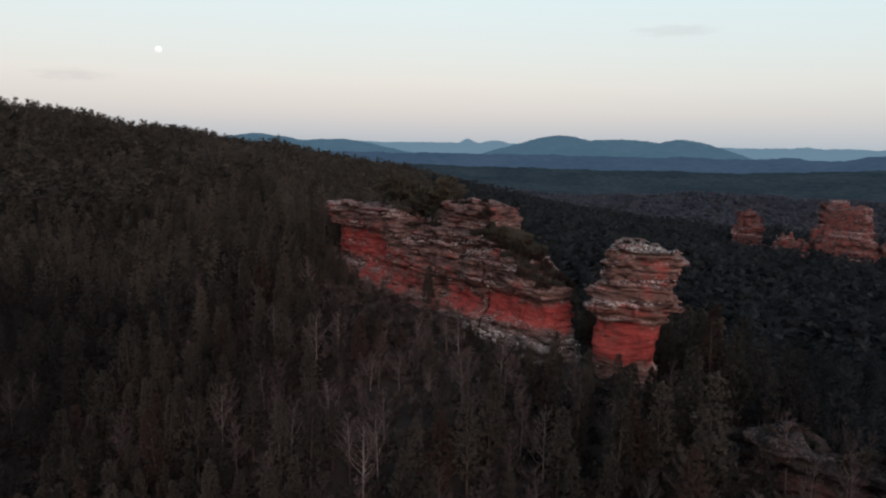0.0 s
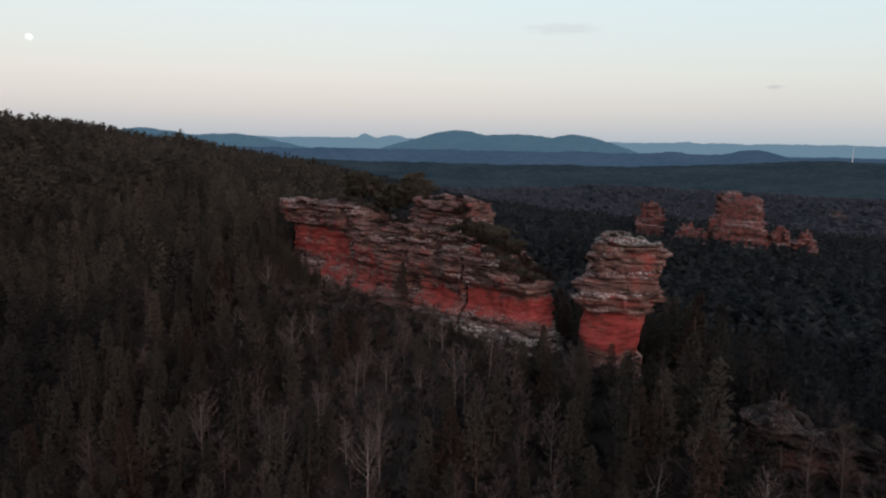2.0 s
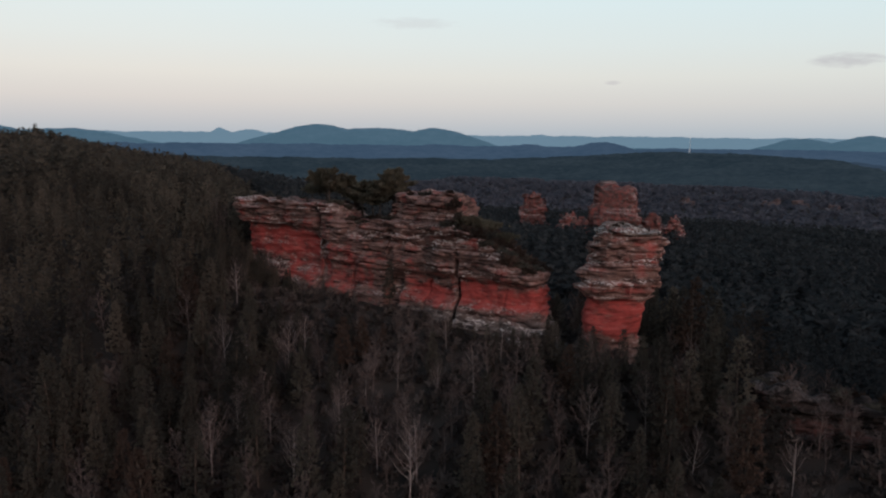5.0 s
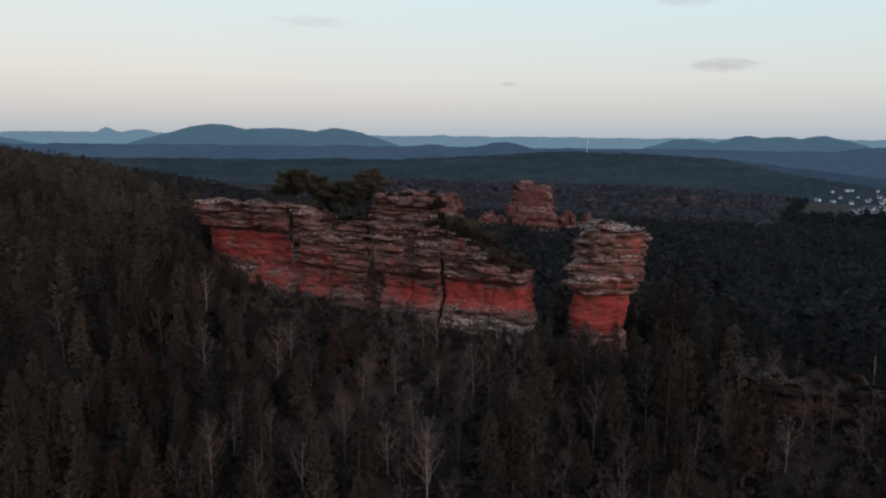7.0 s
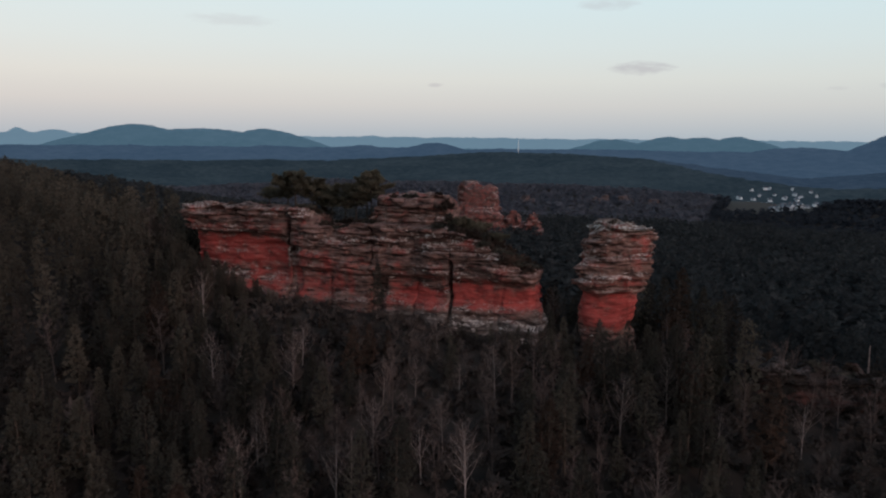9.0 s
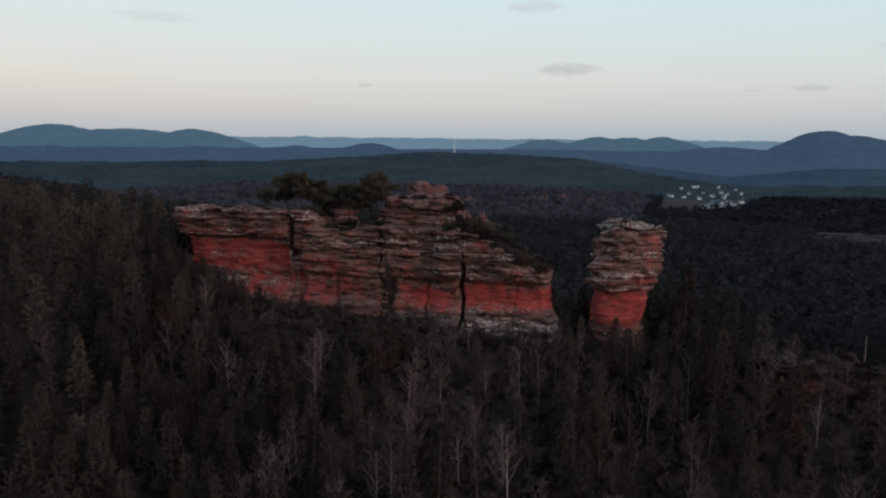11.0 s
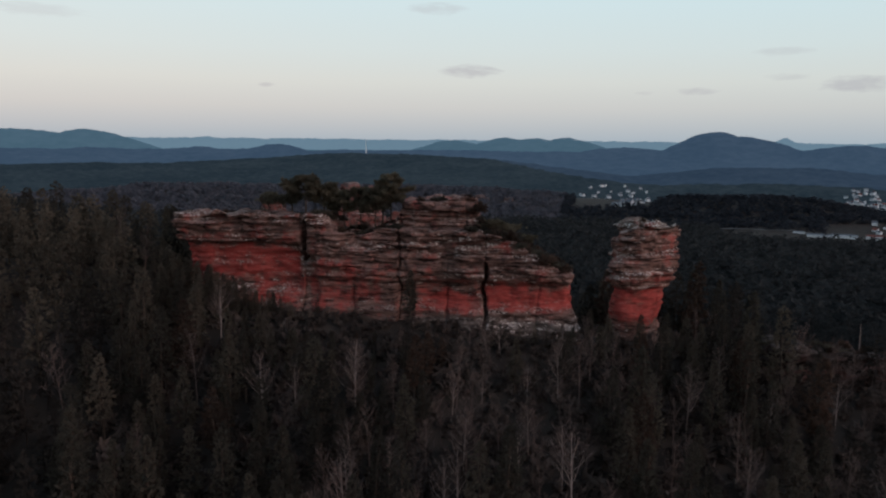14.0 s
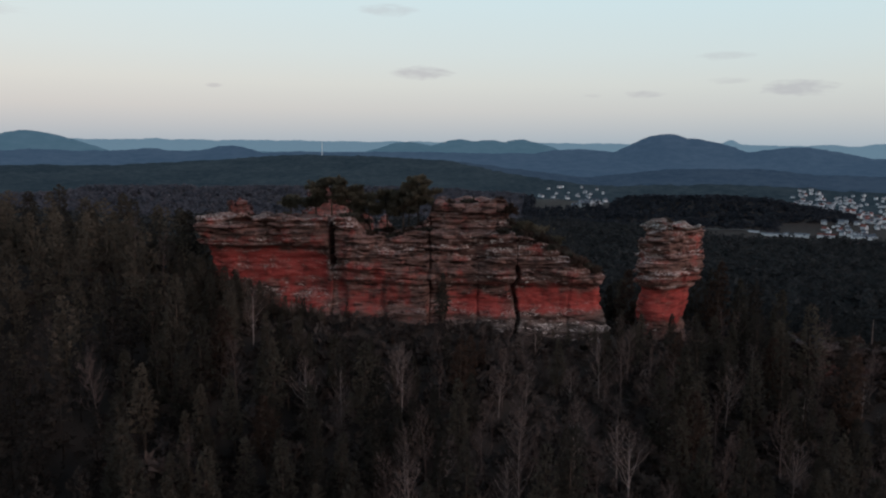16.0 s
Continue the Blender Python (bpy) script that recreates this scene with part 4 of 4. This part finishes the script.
def forest(name, x, y, z, height, protos, mat, label, seed, wide=1.0):
    """Many trees joined in one mesh, each a turned and scaled copy of a few shapes."""
    g = np.random.default_rng(seed)
    kind = g.integers(0, len(protos), len(x))
    vs, fs, tints, n = [], [], [], 0
    for k, (pv, pf) in enumerate(protos):
        idx = np.flatnonzero(kind == k)
        if not len(idx):
            continue
        a = g.random(len(idx)) * 6.283
        s = height[idx]
        w = s * wide * (0.85 + 0.4 * g.random(len(idx)))
        ca, sa = np.cos(a), np.sin(a)
        vx = (pv[None, :, 0] * ca[:, None] - pv[None, :, 1] * sa[:, None]) * w[:, None] + x[idx][:, None]
        vy = (pv[None, :, 0] * sa[:, None] + pv[None, :, 1] * ca[:, None]) * w[:, None] + y[idx][:, None]
        vz = pv[None, :, 2] * s[:, None] + z[idx][:, None]
        vs.append(np.stack([vx, vy, vz], -1).reshape(-1, 3))
        fs.append((pf[None] + (np.arange(len(idx)) * len(pv))[:, None, None]).reshape(-1, pf.shape[1]) + n)
        tints.append(np.repeat(g.random(len(idx)), len(pv)))
        n += len(idx) * len(pv)
    ob = mesh_object(name, np.concatenate(vs), np.concatenate(fs), mat)
    # each tree has its own shade of foliage
    ob.data.attributes.new("tint", "FLOAT", "POINT").data.foreach_set("value", np.concatenate(tints).astype(np.float32))
    return tagged(ob, label, "forest", kind="stuff")


def unit_conifer(seed, clumps, blades, size):
    g = np.random.default_rng(seed)
    v, f = conifer_crown(g, 16.0, 3.0, clumps, blades, 0.2, 0.35 + 0.4 * (seed % 2), size)
    t = triangles(*tube([(0, 0, -1), (0, 0, 14)], (0.2, 0.04), 3))
    v, f = join([(v, f), t])
    return v / 16.0, f


def tuft_tree(seed, blades, radius, size, round_top, start=0.15):
    """A rough crown of a few large sprays, for trees hundreds of metres away; one unit high."""
    g = np.random.default_rng(seed)
    return conifer_crown(g, 1.0, radius, blades, 1, start, round_top, size)


g = np.random.default_rng(77)
rest = np.array(rest)
rx, ry, rz = x[rest], y[rest], ground_z[rest]
e = eastern(rx, ry)
NEAR_TREES = [unit_conifer(s, 125, 3, 0.78) for s in range(6)]
VALLEY_NEAR = [unit_conifer(30 + s, 64, 3, 1.1) for s in range(6)]
roomy = room[rest]
# the upper slope takes the painted lighter foliage, the lower slope the darker
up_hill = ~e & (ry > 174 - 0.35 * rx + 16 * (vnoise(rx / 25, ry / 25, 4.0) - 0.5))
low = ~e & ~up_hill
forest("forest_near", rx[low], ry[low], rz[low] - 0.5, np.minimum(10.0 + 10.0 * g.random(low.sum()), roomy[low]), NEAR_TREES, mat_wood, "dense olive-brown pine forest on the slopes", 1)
forest("forest_upper", rx[up_hill], ry[up_hill], rz[up_hill] - 0.5, np.minimum(11.0 + 8.0 * g.random(up_hill.sum()), roomy[up_hill]), NEAR_TREES, mat_upper_lit, "olive pine forest on the hill beside the cliff", 5)
forest("forest_valley", rx[e], ry[e], rz[e] - 0.5, 12.0 + 9.0 * g.random(e.sum()), VALLEY_NEAR, mat_valley_wood, "dense near-black conifer forest in the valley", 7)
x, y = scatter(38000, 300, 1000, 0, 4)
az = np.degrees(np.arctan2(x + 116, y - 68))
# trees left out here so that the valley road shows from the camera
view_gap = (az > 69) & (np.hypot(x + 116, y - 68) > 915 + 40 * vnoise(x / 40, y / 40, 6.0))
x, y = x[~view_gap], y[~view_gap]
z = land(x, y)
e = eastern(x, y)
MID_TREES = [tuft_tree(s, 23, 0.20, 0.155, 0.6) for s in range(8)]
VALLEY_TREES = [tuft_tree(20 + s, 14, 0.17, 0.20, 0.3) for s in range(8)]
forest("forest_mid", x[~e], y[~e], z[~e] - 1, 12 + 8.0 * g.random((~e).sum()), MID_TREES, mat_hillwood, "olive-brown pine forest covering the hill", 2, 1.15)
forest("forest_valley_mid", x[e], y[e], z[e] - 1, 13 + 8.0 * g.random(e.sum()), VALLEY_TREES, mat_valley_wood, "dark conifer forest covering the valley", 8, 1.5)


def in_valley(x, y):
    d = np.hypot(x + 116, y - 68)
    a = np.degrees(np.arctan2(x + 116, y - 68))
    edge = 60 * (vnoise(x / 60, y / 60, 5.0) - 0.5)
    return ((a > 57.8) & (a < 64.2) & (d + edge > 1290) & (d < 1990)) | ((a > 69) & (d + edge > 905) & (d < 1120)) | ((a > 76) & (d + edge > 905) & (d < 2000) & (ridge(x, y, TOWN_HILL, 0.2, 40) < -70)) | ((a > 48) & (d > np.interp(a, [48, 50, 54, 57], [2700, 2250, 1980, 1960])))


x, y = scatter(20500, 1000, 1540, 0, 61)
z = land(x, y)
ok = ~in_valley(x, y)
x, y, z = x[ok], y[ok], z[ok]
FAR_TREES = [tuft_tree(40 + s, 12, 0.30, 0.42, 0.8, 0.0) for s in range(6)]
# the hillside gets the stronger painted haze, the rest the weaker
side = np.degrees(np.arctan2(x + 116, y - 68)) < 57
forest("forest_hillside", x[side], y[side], z[side] - 1, 7.0 + 4.0 * g.random(side.sum()), FAR_TREES, mat_hillside_hazed, "brownish wood on the hillside below the plateau, haze in its colour", 12, 1.7)
forest("forest_valley_far", x[~side], y[~side], z[~side] - 1, 7.0 + 4.0 * g.random((~side).sum()), FAR_TREES, mat_slope_hazed, "dark wooded valley floor far below, haze in its colour", 9, 1.6)

x, y = scatter(1500, 4, 190, 0, 31, 98, 312)
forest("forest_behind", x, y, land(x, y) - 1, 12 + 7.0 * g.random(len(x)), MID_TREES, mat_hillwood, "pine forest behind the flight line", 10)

# undergrowth below the cliff and round the outcrop
x, y = scatter(30000, 60, 260, 1.5, 12)
foot = crown_limit(x, y) < 40
ok = ~on_wall(x, y, -0.6) & (g.random(len(x)) < 0.15 + 0.9 * clearing(x, y) + 0.8 * foot + on_wall(x, y, 12.0)) & (np.hypot(x, y - 140) < 110)
x, y = x[ok], y[ok]


def bush_shape(seed):
    q = np.random.default_rng(seed)
    d = q.normal(0, 1, (15, 3))
    d /= np.linalg.norm(d, axis=1)[:, None]
    d[:, 2] = np.abs(d[:, 2])
    c = d * np.array((0.55, 0.55, 0.8)) * (0.4 + 0.6 * q.random((15, 1)))
    return tufts(q, c, d, 0.2 + 0.25 * q.random(15), 3)


forest("undergrowth", x, y, land(x, y) - 0.2, np.minimum(1.6 + 3.2 * g.random(len(x)) ** 2, np.maximum(2.6, crown_limit(x, y) - land(x, y))), [bush_shape(60 + k) for k in range(5)], mat_brush, "tangled dark brown undergrowth", 4)


# ---- what grows on the rocks ----
def column_top(shape, u, v):
    z = np.arange(2, 40, 0.15)
    inside = z[shape(np.full_like(z, u), np.full_like(z, v), z) > 0]
    return float(inside.max()) if len(inside) else None


def spreading_pine(rng, height, spread, clumps):
    """A gnarled pine with a broad, open crown."""
    ob = new("rock_pine")
    lean = rng.normal(0, 0.4, 2)
    wood = [tube([(0, 0, -0.6), (lean[0] * 0.3, lean[1] * 0.3, height * 0.4), (lean[0], lean[1], height * 0.85)], (0.24, 0.18, 0.06), 6)]
    cs, os_ = [], []
    for k in range(13):
        t = 0.42 + 0.55 * (k + rng.random()) / 13
        a = k * 2.4 + rng.normal(0, 0.3)
        p = np.array((lean[0] * t, lean[1] * t, height * t * 0.88))
        r = spread * (0.55 + 0.45 * math.sin(math.pi * min(1, (t - 0.35) / 0.7))) * (0.6 + 0.5 * rng.random()) * (1.15 - 0.75 * max(0, t - 0.6) / 0.4)
        e = p + np.array((math.cos(a) * r, math.sin(a) * r, 0.22 * r))
        wood.append(tube([p, (p + e) / 2 + rng.normal(0, 0.15, 3), e], (0.09, 0.06, 0.02), 4))
        n = clumps // 13
        s = 0.35 + 0.75 * rng.random((n, 1))
        cs.append(p + (e - p) * s + rng.normal(0, 0.42, (n, 3)) * np.array((1, 1, 0.55)))
        os_.append(np.tile((math.cos(a) * 0.6, math.sin(a) * 0.6, 0.5), (n, 1)))
    mesh_object("trunk", *join(wood), mat_bark, ob)
    c = np.concatenate(cs)
    mesh_object("crown", *tufts(rng, c, np.concatenate(os_), 0.36 + 0.34 * rng.random(len(c)), 5), mat_rock_pine_lit, ob)
    return ob


def on_rock(ob, frame_of, u, v, z, yaw, scale=1.0):
    ob.matrix_basis = Matrix(frame_of) @ pose(u, v, z, 0, 0, yaw) @ Matrix.Scale(scale, 4)
    return ob


ROCK_PINES = ((61.7, -2.7, 42.4, 5.6, 1700), (58.0, -5.0, 39.5, 4.2, 900), (42.6, -4.4, 43.6, 4.4, 1700), (46.0, -3.0, 40.8, 4.2, 1200), (49.5, -5.0, 40.2, 4.0, 900),
              (53.5, -6.0, 39.0, 3.8, 700), (45.0, -7.0, 40.5, 4.0, 800), (66.0, -6.5, 37.6, 2.8, 400), (17.0, -3.5, 31.0, 3.4, 500), (13.0, -4.5, 28.8, 3.0, 400), (72.0, -7.5, 37.5, 2.6, 300), (20.0, -1.5, 32.5, 2.8, 400))
for u, v, top, spread, clumps in ROCK_PINES:
    z = column_top(wall_shape, u, v)
    if z:
        tagged(on_rock(spreading_pine(rng, top - z, spread, clumps), WALL, u, v, z, 0), "gnarled dark pine growing on the rock top", "tree", "rock pines")


def shrub(rng):
    ob = new("shrub")
    d = rng.normal(0, 1, (46, 3))
    d /= np.linalg.norm(d, axis=1)[:, None]
    d[:, 2] = np.abs(d[:, 2])
    c = d * np.array((1.0, 1.0, 0.7)) * (0.3 + 0.7 * rng.random((46, 1)))
    mesh_object("foliage", *tufts(rng, c, d, 0.3 + 0.3 * rng.random(46), 4), mat_rust if rng.random() < 0.5 else mat_pine, ob)
    stems = [tube([(0, 0, -0.4), p * 0.6, p * 0.95], (0.04, 0.03, 0.01), 3) for p in c[:10]]
    mesh_object("stem", *join(stems), mat_bark, ob)
    return ob


SHRUBS = [shrub(rng) for _ in range(4)]
first = set()
spots = [(u, v) for u in np.arange(4, 21, 1.5) for v in (-5.5, -3.0, -0.6)] + [(u, v) for u in np.arange(40, 60, 2.0) for v in (-6, -2.5, 0.2)] + [(u, v) for u in np.arange(5, 24, 1.7) for v in (0.4, 1.5)] + [(u, -0.5) for u in np.arange(22, 40, 2.4)] + [(u, -4.0) for u in np.arange(63, 89, 3.2)]
for k, (u, v) in enumerate(spots):
    u, v = u + rng.normal(0, 0.6), v + rng.normal(0, 0.6)
    z = column_top(wall_shape, u, v)
    if z is None or (z > 33 and rng.random() < 0.5):
        continue
    ob = SHRUBS[k % 4]
    if k % 4 in first:
        ob = copy_thing(ob, Matrix.Identity(4))
    first.add(k % 4)
    tagged(on_rock(ob, WALL, u, v, z - 0.15, rng.random() * 360, (0.7 + 0.9 * rng.random()) * (1.35 if u < 24 else 1.0)), "low dark shrub rooted on the rock ledge", "shrub", "ledge shrubs")
for a, b in ((0.5, 1.0), (2.5, -1.5), (-1.0, -1.0)):
    z = column_top(tower_shape, a, b)
    tagged(on_rock(copy_thing(SHRUBS[int(rng.integers(4))], Matrix.Identity(4)), TOWER, a, b, z - 0.1, 50 * a, 0.7), "low dark shrub on the tower top", "shrub", "ledge shrubs")

for k in range(26):
    a, b = rng.uniform(-8, 20), rng.uniform(-4.5, 3.5)
    z = column_top(outcrop_shape, a, b)
    if z:
        tagged(on_rock(copy_thing(SHRUBS[k % 4], Matrix.Identity(4)), OUTCROP, a, b, z - 0.2, 77 * k, 1.0 + 0.9 * rng.random()), "low brown shrub on the rock outcrop", "shrub", "ledge shrubs")

# chosen bare trees below the cliff: place and height of the tip
for bx, by, top in BIRCHES:
    bz = float(land(np.array([bx]), np.array([by]))[0])
    plant(BARES[int(rng.integers(2))], bx, by, max(8.0, top - bz), bz, "pale-barked leafless birch below the cliff", "tree", "bare trees")
# chosen pines at the foot of the cliff and the tower: place and height of the tip
for px, py, top, k in ((-33.6, 202.5, 23.0, 1), (-32.1, 197.3, 22.0, 3), (-29.0, 194.9, 19.7, 5), (-25.8, 192.4, 16.8, 1), (-39.0, 198.0, 20.4, 0), (-14.9, 178.3, 16.0, 3), (-12.7, 173.7, 12.5, 5), (-20.0, 181.6, 12.8, 1),
                       (-2.8, 161.7, 22.5, 2), (22.4, 133.1, 14.9, 0), (7.8, 145.6, 12.0, 4), (31.3, 107.5, 16.8, 5), (34.4, 104.5, 15.0, 3), (38.6, 105.1, 13.0, 1), (25.4, 117.3, 13.2, 5), (16.8, 126.9, 13.4, 1), (27.2, 101.4, 13.5, 3), (2.8, 153.7, 12.0, 5)):
    pz = float(land(np.array([px]), np.array([py]))[0])
    plant(PINES[k], px, py, top - pz, pz, "olive-green pine at the foot of the cliff", "tree", "forest trees")
for k in range(34):
    u, v = 60.0 + (k % 17) * 1.95 + rng.normal(0, 0.5), (7.0, 10.0)[k // 17] + rng.normal(0, 0.5)
    p = WALL @ Vector((u, v, 0))
    pz = float(land(np.array([p.x]), np.array([p.y]))[0])
    tip = 12.2 + 0.42 * (u - 58) + 0.25 * (v - 7) + 1.6 * rng.random()
    if tip - pz > 3.5:
        plant(PINES[int(rng.integers(6))], p.x, p.y, tip - pz, pz, "dark pine crowding against the cliff", "tree", "forest trees")
for k in range(10):
    p = WALL @ Vector((-6.0 + 2.8 * k + rng.normal(0, 0.5), 7.6 + rng.normal(0, 0.6), 0))
    pz = float(land(np.array([p.x]), np.array([p.y]))[0])
    plant(PINES[int(rng.integers(6))], p.x, p.y, 11.2 + 1.6 * rng.random() - pz, pz, "young olive pine below the low end of the cliff", "tree", "forest trees")
on_rock(tagged(copy_thing(BARES[1][0], Matrix.Identity(4)), "small dead whitened tree clinging to the rock", "tree"), WALL, 36.5, 1.6, (column_top(wall_shape, 36.5, 1.6) or 30) - 0.3, 40, 0.3)
snag = tagged(new("dead_tree"), "tall pale branchless dead trunk", "tree")
sz = float(land(np.array([72.0]), np.array([93.0]))[0])
mesh_object("trunk", *tube([(72, 93, sz - 1), (72.1, 93, (sz + 10) / 2), (72, 93.1, 9.7)], (0.28, 0.2, 0.08), 8), mat_birch, snag)
for tx, ty, top in ((-42, 254, 38.7), (-34, 235, 37.2), (-30, 228, 34.5), (-38, 246, 35.5), (-47, 259, 37.0), (-26, 221, 33.5), (-52, 268, 38.0), (-40, 238, 34.0), (-22, 232, 33.0), (-15, 222, 32.0), (-28, 243, 35.0)):
    tz = float(land(np.array([tx]), np.array([ty]))[0])
    plant(PINES[1 + 2 * int(rng.integers(3))], tx, ty, top - tz, tz, "tall round-topped pine on the spur behind the cliff", "tree", "forest trees")
plant(PINES[5], -174, 764, 32.0, 26.0, "tall lone conifer rising above the ridge", "tree")

# ---- the village and the town in the valley ----
def gable_house(name, length, width, eaves, rise, roof_mat, chimney=True):
    ob = new(name)
    l, w = length / 2, width / 2
    v = [(-l, -w, -2), (l, -w, -2), (l, w, -2), (-l, w, -2), (-l, -w, eaves), (l, -w, eaves), (l, w, eaves), (-l, w, eaves), (-l, 0, eaves + rise), (l, 0, eaves + rise)]
    bm = bmesh.new()
    q = [bm.verts.new(p) for p in v]
    for f in ((0, 1, 5, 4), (2, 3, 7, 6), (1, 2, 6, 9, 5), (3, 0, 4, 8, 7), (3, 2, 1, 0)):
        bm.faces.new([q[i] for i in f])
    part("wall", bm, mat_white, ob)
    bm = bmesh.new()
    for s in (-1, 1):
        o = 0.5
        drop = o * rise / w
        pts = [(-l - o, s * (w + o), eaves - drop), (l + o, s * (w + o), eaves - drop), (l + o, 0, eaves + rise), (-l - o, 0, eaves + rise)]
        lowv = [bm.verts.new((a, b, c + 0.05)) for a, b, c in pts]
        high = [bm.verts.new((a, b, c + 0.35)) for a, b, c in pts]
        bm.faces.new(high)
        bm.faces.new(lowv[::-1])
        for i in range(4):
            n = (i + 1) % 4
            bm.faces.new((lowv[i], lowv[n], high[n], high[i]))
    bmesh.ops.recalc_face_normals(bm, faces=bm.faces)
    part("roof", bm, roof_mat, ob)
    if chimney:
        bm = bmesh.new()
        bmesh.ops.create_cube(bm, size=1, matrix=Matrix.Translation((l * 0.4, w * 0.25, eaves + rise + 0.2)) @ Matrix.Diagonal((0.8, 0.8, 2.2, 1)))
        part("chimney", bm, mat_tile, ob)
    for s in (-1, 1):
        for k in range(2):
            bm = bmesh.new()
            bmesh.ops.create_cube(bm, size=1, matrix=Matrix.Translation((l * (k - 0.5), s * (w + 0.02), eaves * 0.6)) @ Matrix.Diagonal((1.4, 0.1, 1.5, 1)))
            part("window", bm, mat_slate, ob)
    return ob


HOUSES = [gable_house("house", 12, 9, 6.0, 4.5, mat_slate), gable_house("house", 13, 9, 5.5, 5.0, mat_slate), gable_house("house", 11, 9, 7.0, 4.0, mat_slate), gable_house("house", 15, 10, 6.5, 4.5, mat_slate), gable_house("house", 14, 10, 6.0, 4.5, mat_tile)]
HALLS = [gable_house("hall", 60, 24, 7, 2.5, mat_slate, False), gable_house("hall", 45, 22, 8, 3.0, mat_tile, False)]
placed = set()


def settle(proto, az, r, yaw, scale, label, category, group):
    hx, hy = -116 + r * math.sin(radians(az)), 68 + r * math.cos(radians(az))
    hz = float(land(np.array([hx]), np.array([hy]))[0])
    ob = proto
    if id(proto) in placed:
        ob = copy_thing(proto, Matrix.Identity(4))
    placed.add(id(proto))
    ob.matrix_basis = pose(hx, hy, hz + 0.5, 0, 0, yaw) @ Matrix.Scale(scale, 4)
    tagged(ob, label, category, group)


hr = np.random.default_rng(21)
for k in range(34):
    settle(HOUSES[k % 4], 58.2 + 5.2 * hr.random(), 1480 + 430 * hr.random() ** 0.8, hr.random() * 180, 0.42 + 0.24 * hr.random(), "white-walled village house with a pitched roof", "house", "village houses")
for k in range(7):
    settle(HOUSES[k % 3], 61.0 + 0.3 * k, 1330 + 25 * hr.random(), 60 + 20 * hr.random(), 0.9, "white gabled house at the village edge", "house", "village houses")
count = 0
while count < 290:
    r, az = 1130 + 850 * hr.random() ** 1.1, 76.4 + 9.5 * hr.random()
    hx, hy = -116 + r * math.sin(radians(az)), 68 + r * math.cos(radians(az))
    if az < 79.2 - (r - 1130) * 0.004 or float(ridge(np.array([hx]), np.array([hy]), TOWN_HILL, 0.2, 40)[0]) > -69:
        continue
    settle(HOUSES[count % 5], az, r, hr.random() * 180, 0.42 + 0.24 * hr.random(), "white-walled town house with a pitched roof", "house", "town houses")
    count += 1
for k, (az, r, yaw) in enumerate(((75.6, 1092, -70), (77.2, 1098, -72), (79.1, 1085, -76), (80.6, 1040, -78), (82.6, 1030, -80), (81.4, 1130, -70), (74.3, 1105, -70))):
    settle(HALLS[1 if k in (2, 3) else 0], az, r, yaw, 0.5 if k < 6 else 0.25, "long low commercial hall by the valley road", "hall", "halls")
settle(HALLS[0], 42.9, 1057, -50, 0.5, "white flat-roofed building in a forest clearing", "building", "")
rv, rf = [], []
for k, az in enumerate(np.arange(66, 84, 0.25)):
    for d in (1112, 1120):
        px, py = -116 + d * math.sin(radians(az)), 68 + d * math.cos(radians(az))
        rv.append((px, py, float(land(np.array([px]), np.array([py]))[0]) + 0.8))
    if k:
        rf.append((2 * k - 2, 2 * k - 1, 2 * k + 1, 2 * k))
tagged(mesh_object("road", rv, np.array(rf)[:, ::-1], mat_road), "pale valley road along the forest edge", "road", kind="structure")

mast = tagged(new("radio_mast"), "slender white radio mast on the wooded ridge", "mast")
mz = float(land(np.array([1559.0]), np.array([2005.0]))[0])
mesh_object("shaft", *tube([(1559, 2005, mz - 2), (1559, 2005, mz + 40)], (1.2, 0.9), 8), mat_steel, mast)
mesh_object("antenna", *tube([(1559, 2005, mz + 40), (1559, 2005, mz + 56)], (0.6, 0.3), 6), mat_steel, mast)

bm = bmesh.new()
bmesh.ops.create_icosphere(bm, subdivisions=4, radius=20.0)
me = bpy.data.meshes.new("moon")
bm.to_mesh(me)
bm.free()
for f in me.polygons:
    f.use_smooth = True
me.materials.append(mat_moon)
moon = tagged(new("moon", me), "pale full moon low in the dusk sky", "moon")
moon.location = (4600 * math.sin(radians(-21.4)) * math.cos(radians(6.47)), 4600 * math.cos(radians(-21.4)) * math.cos(radians(6.47)), 50 + 4600 * math.sin(radians(6.47)))
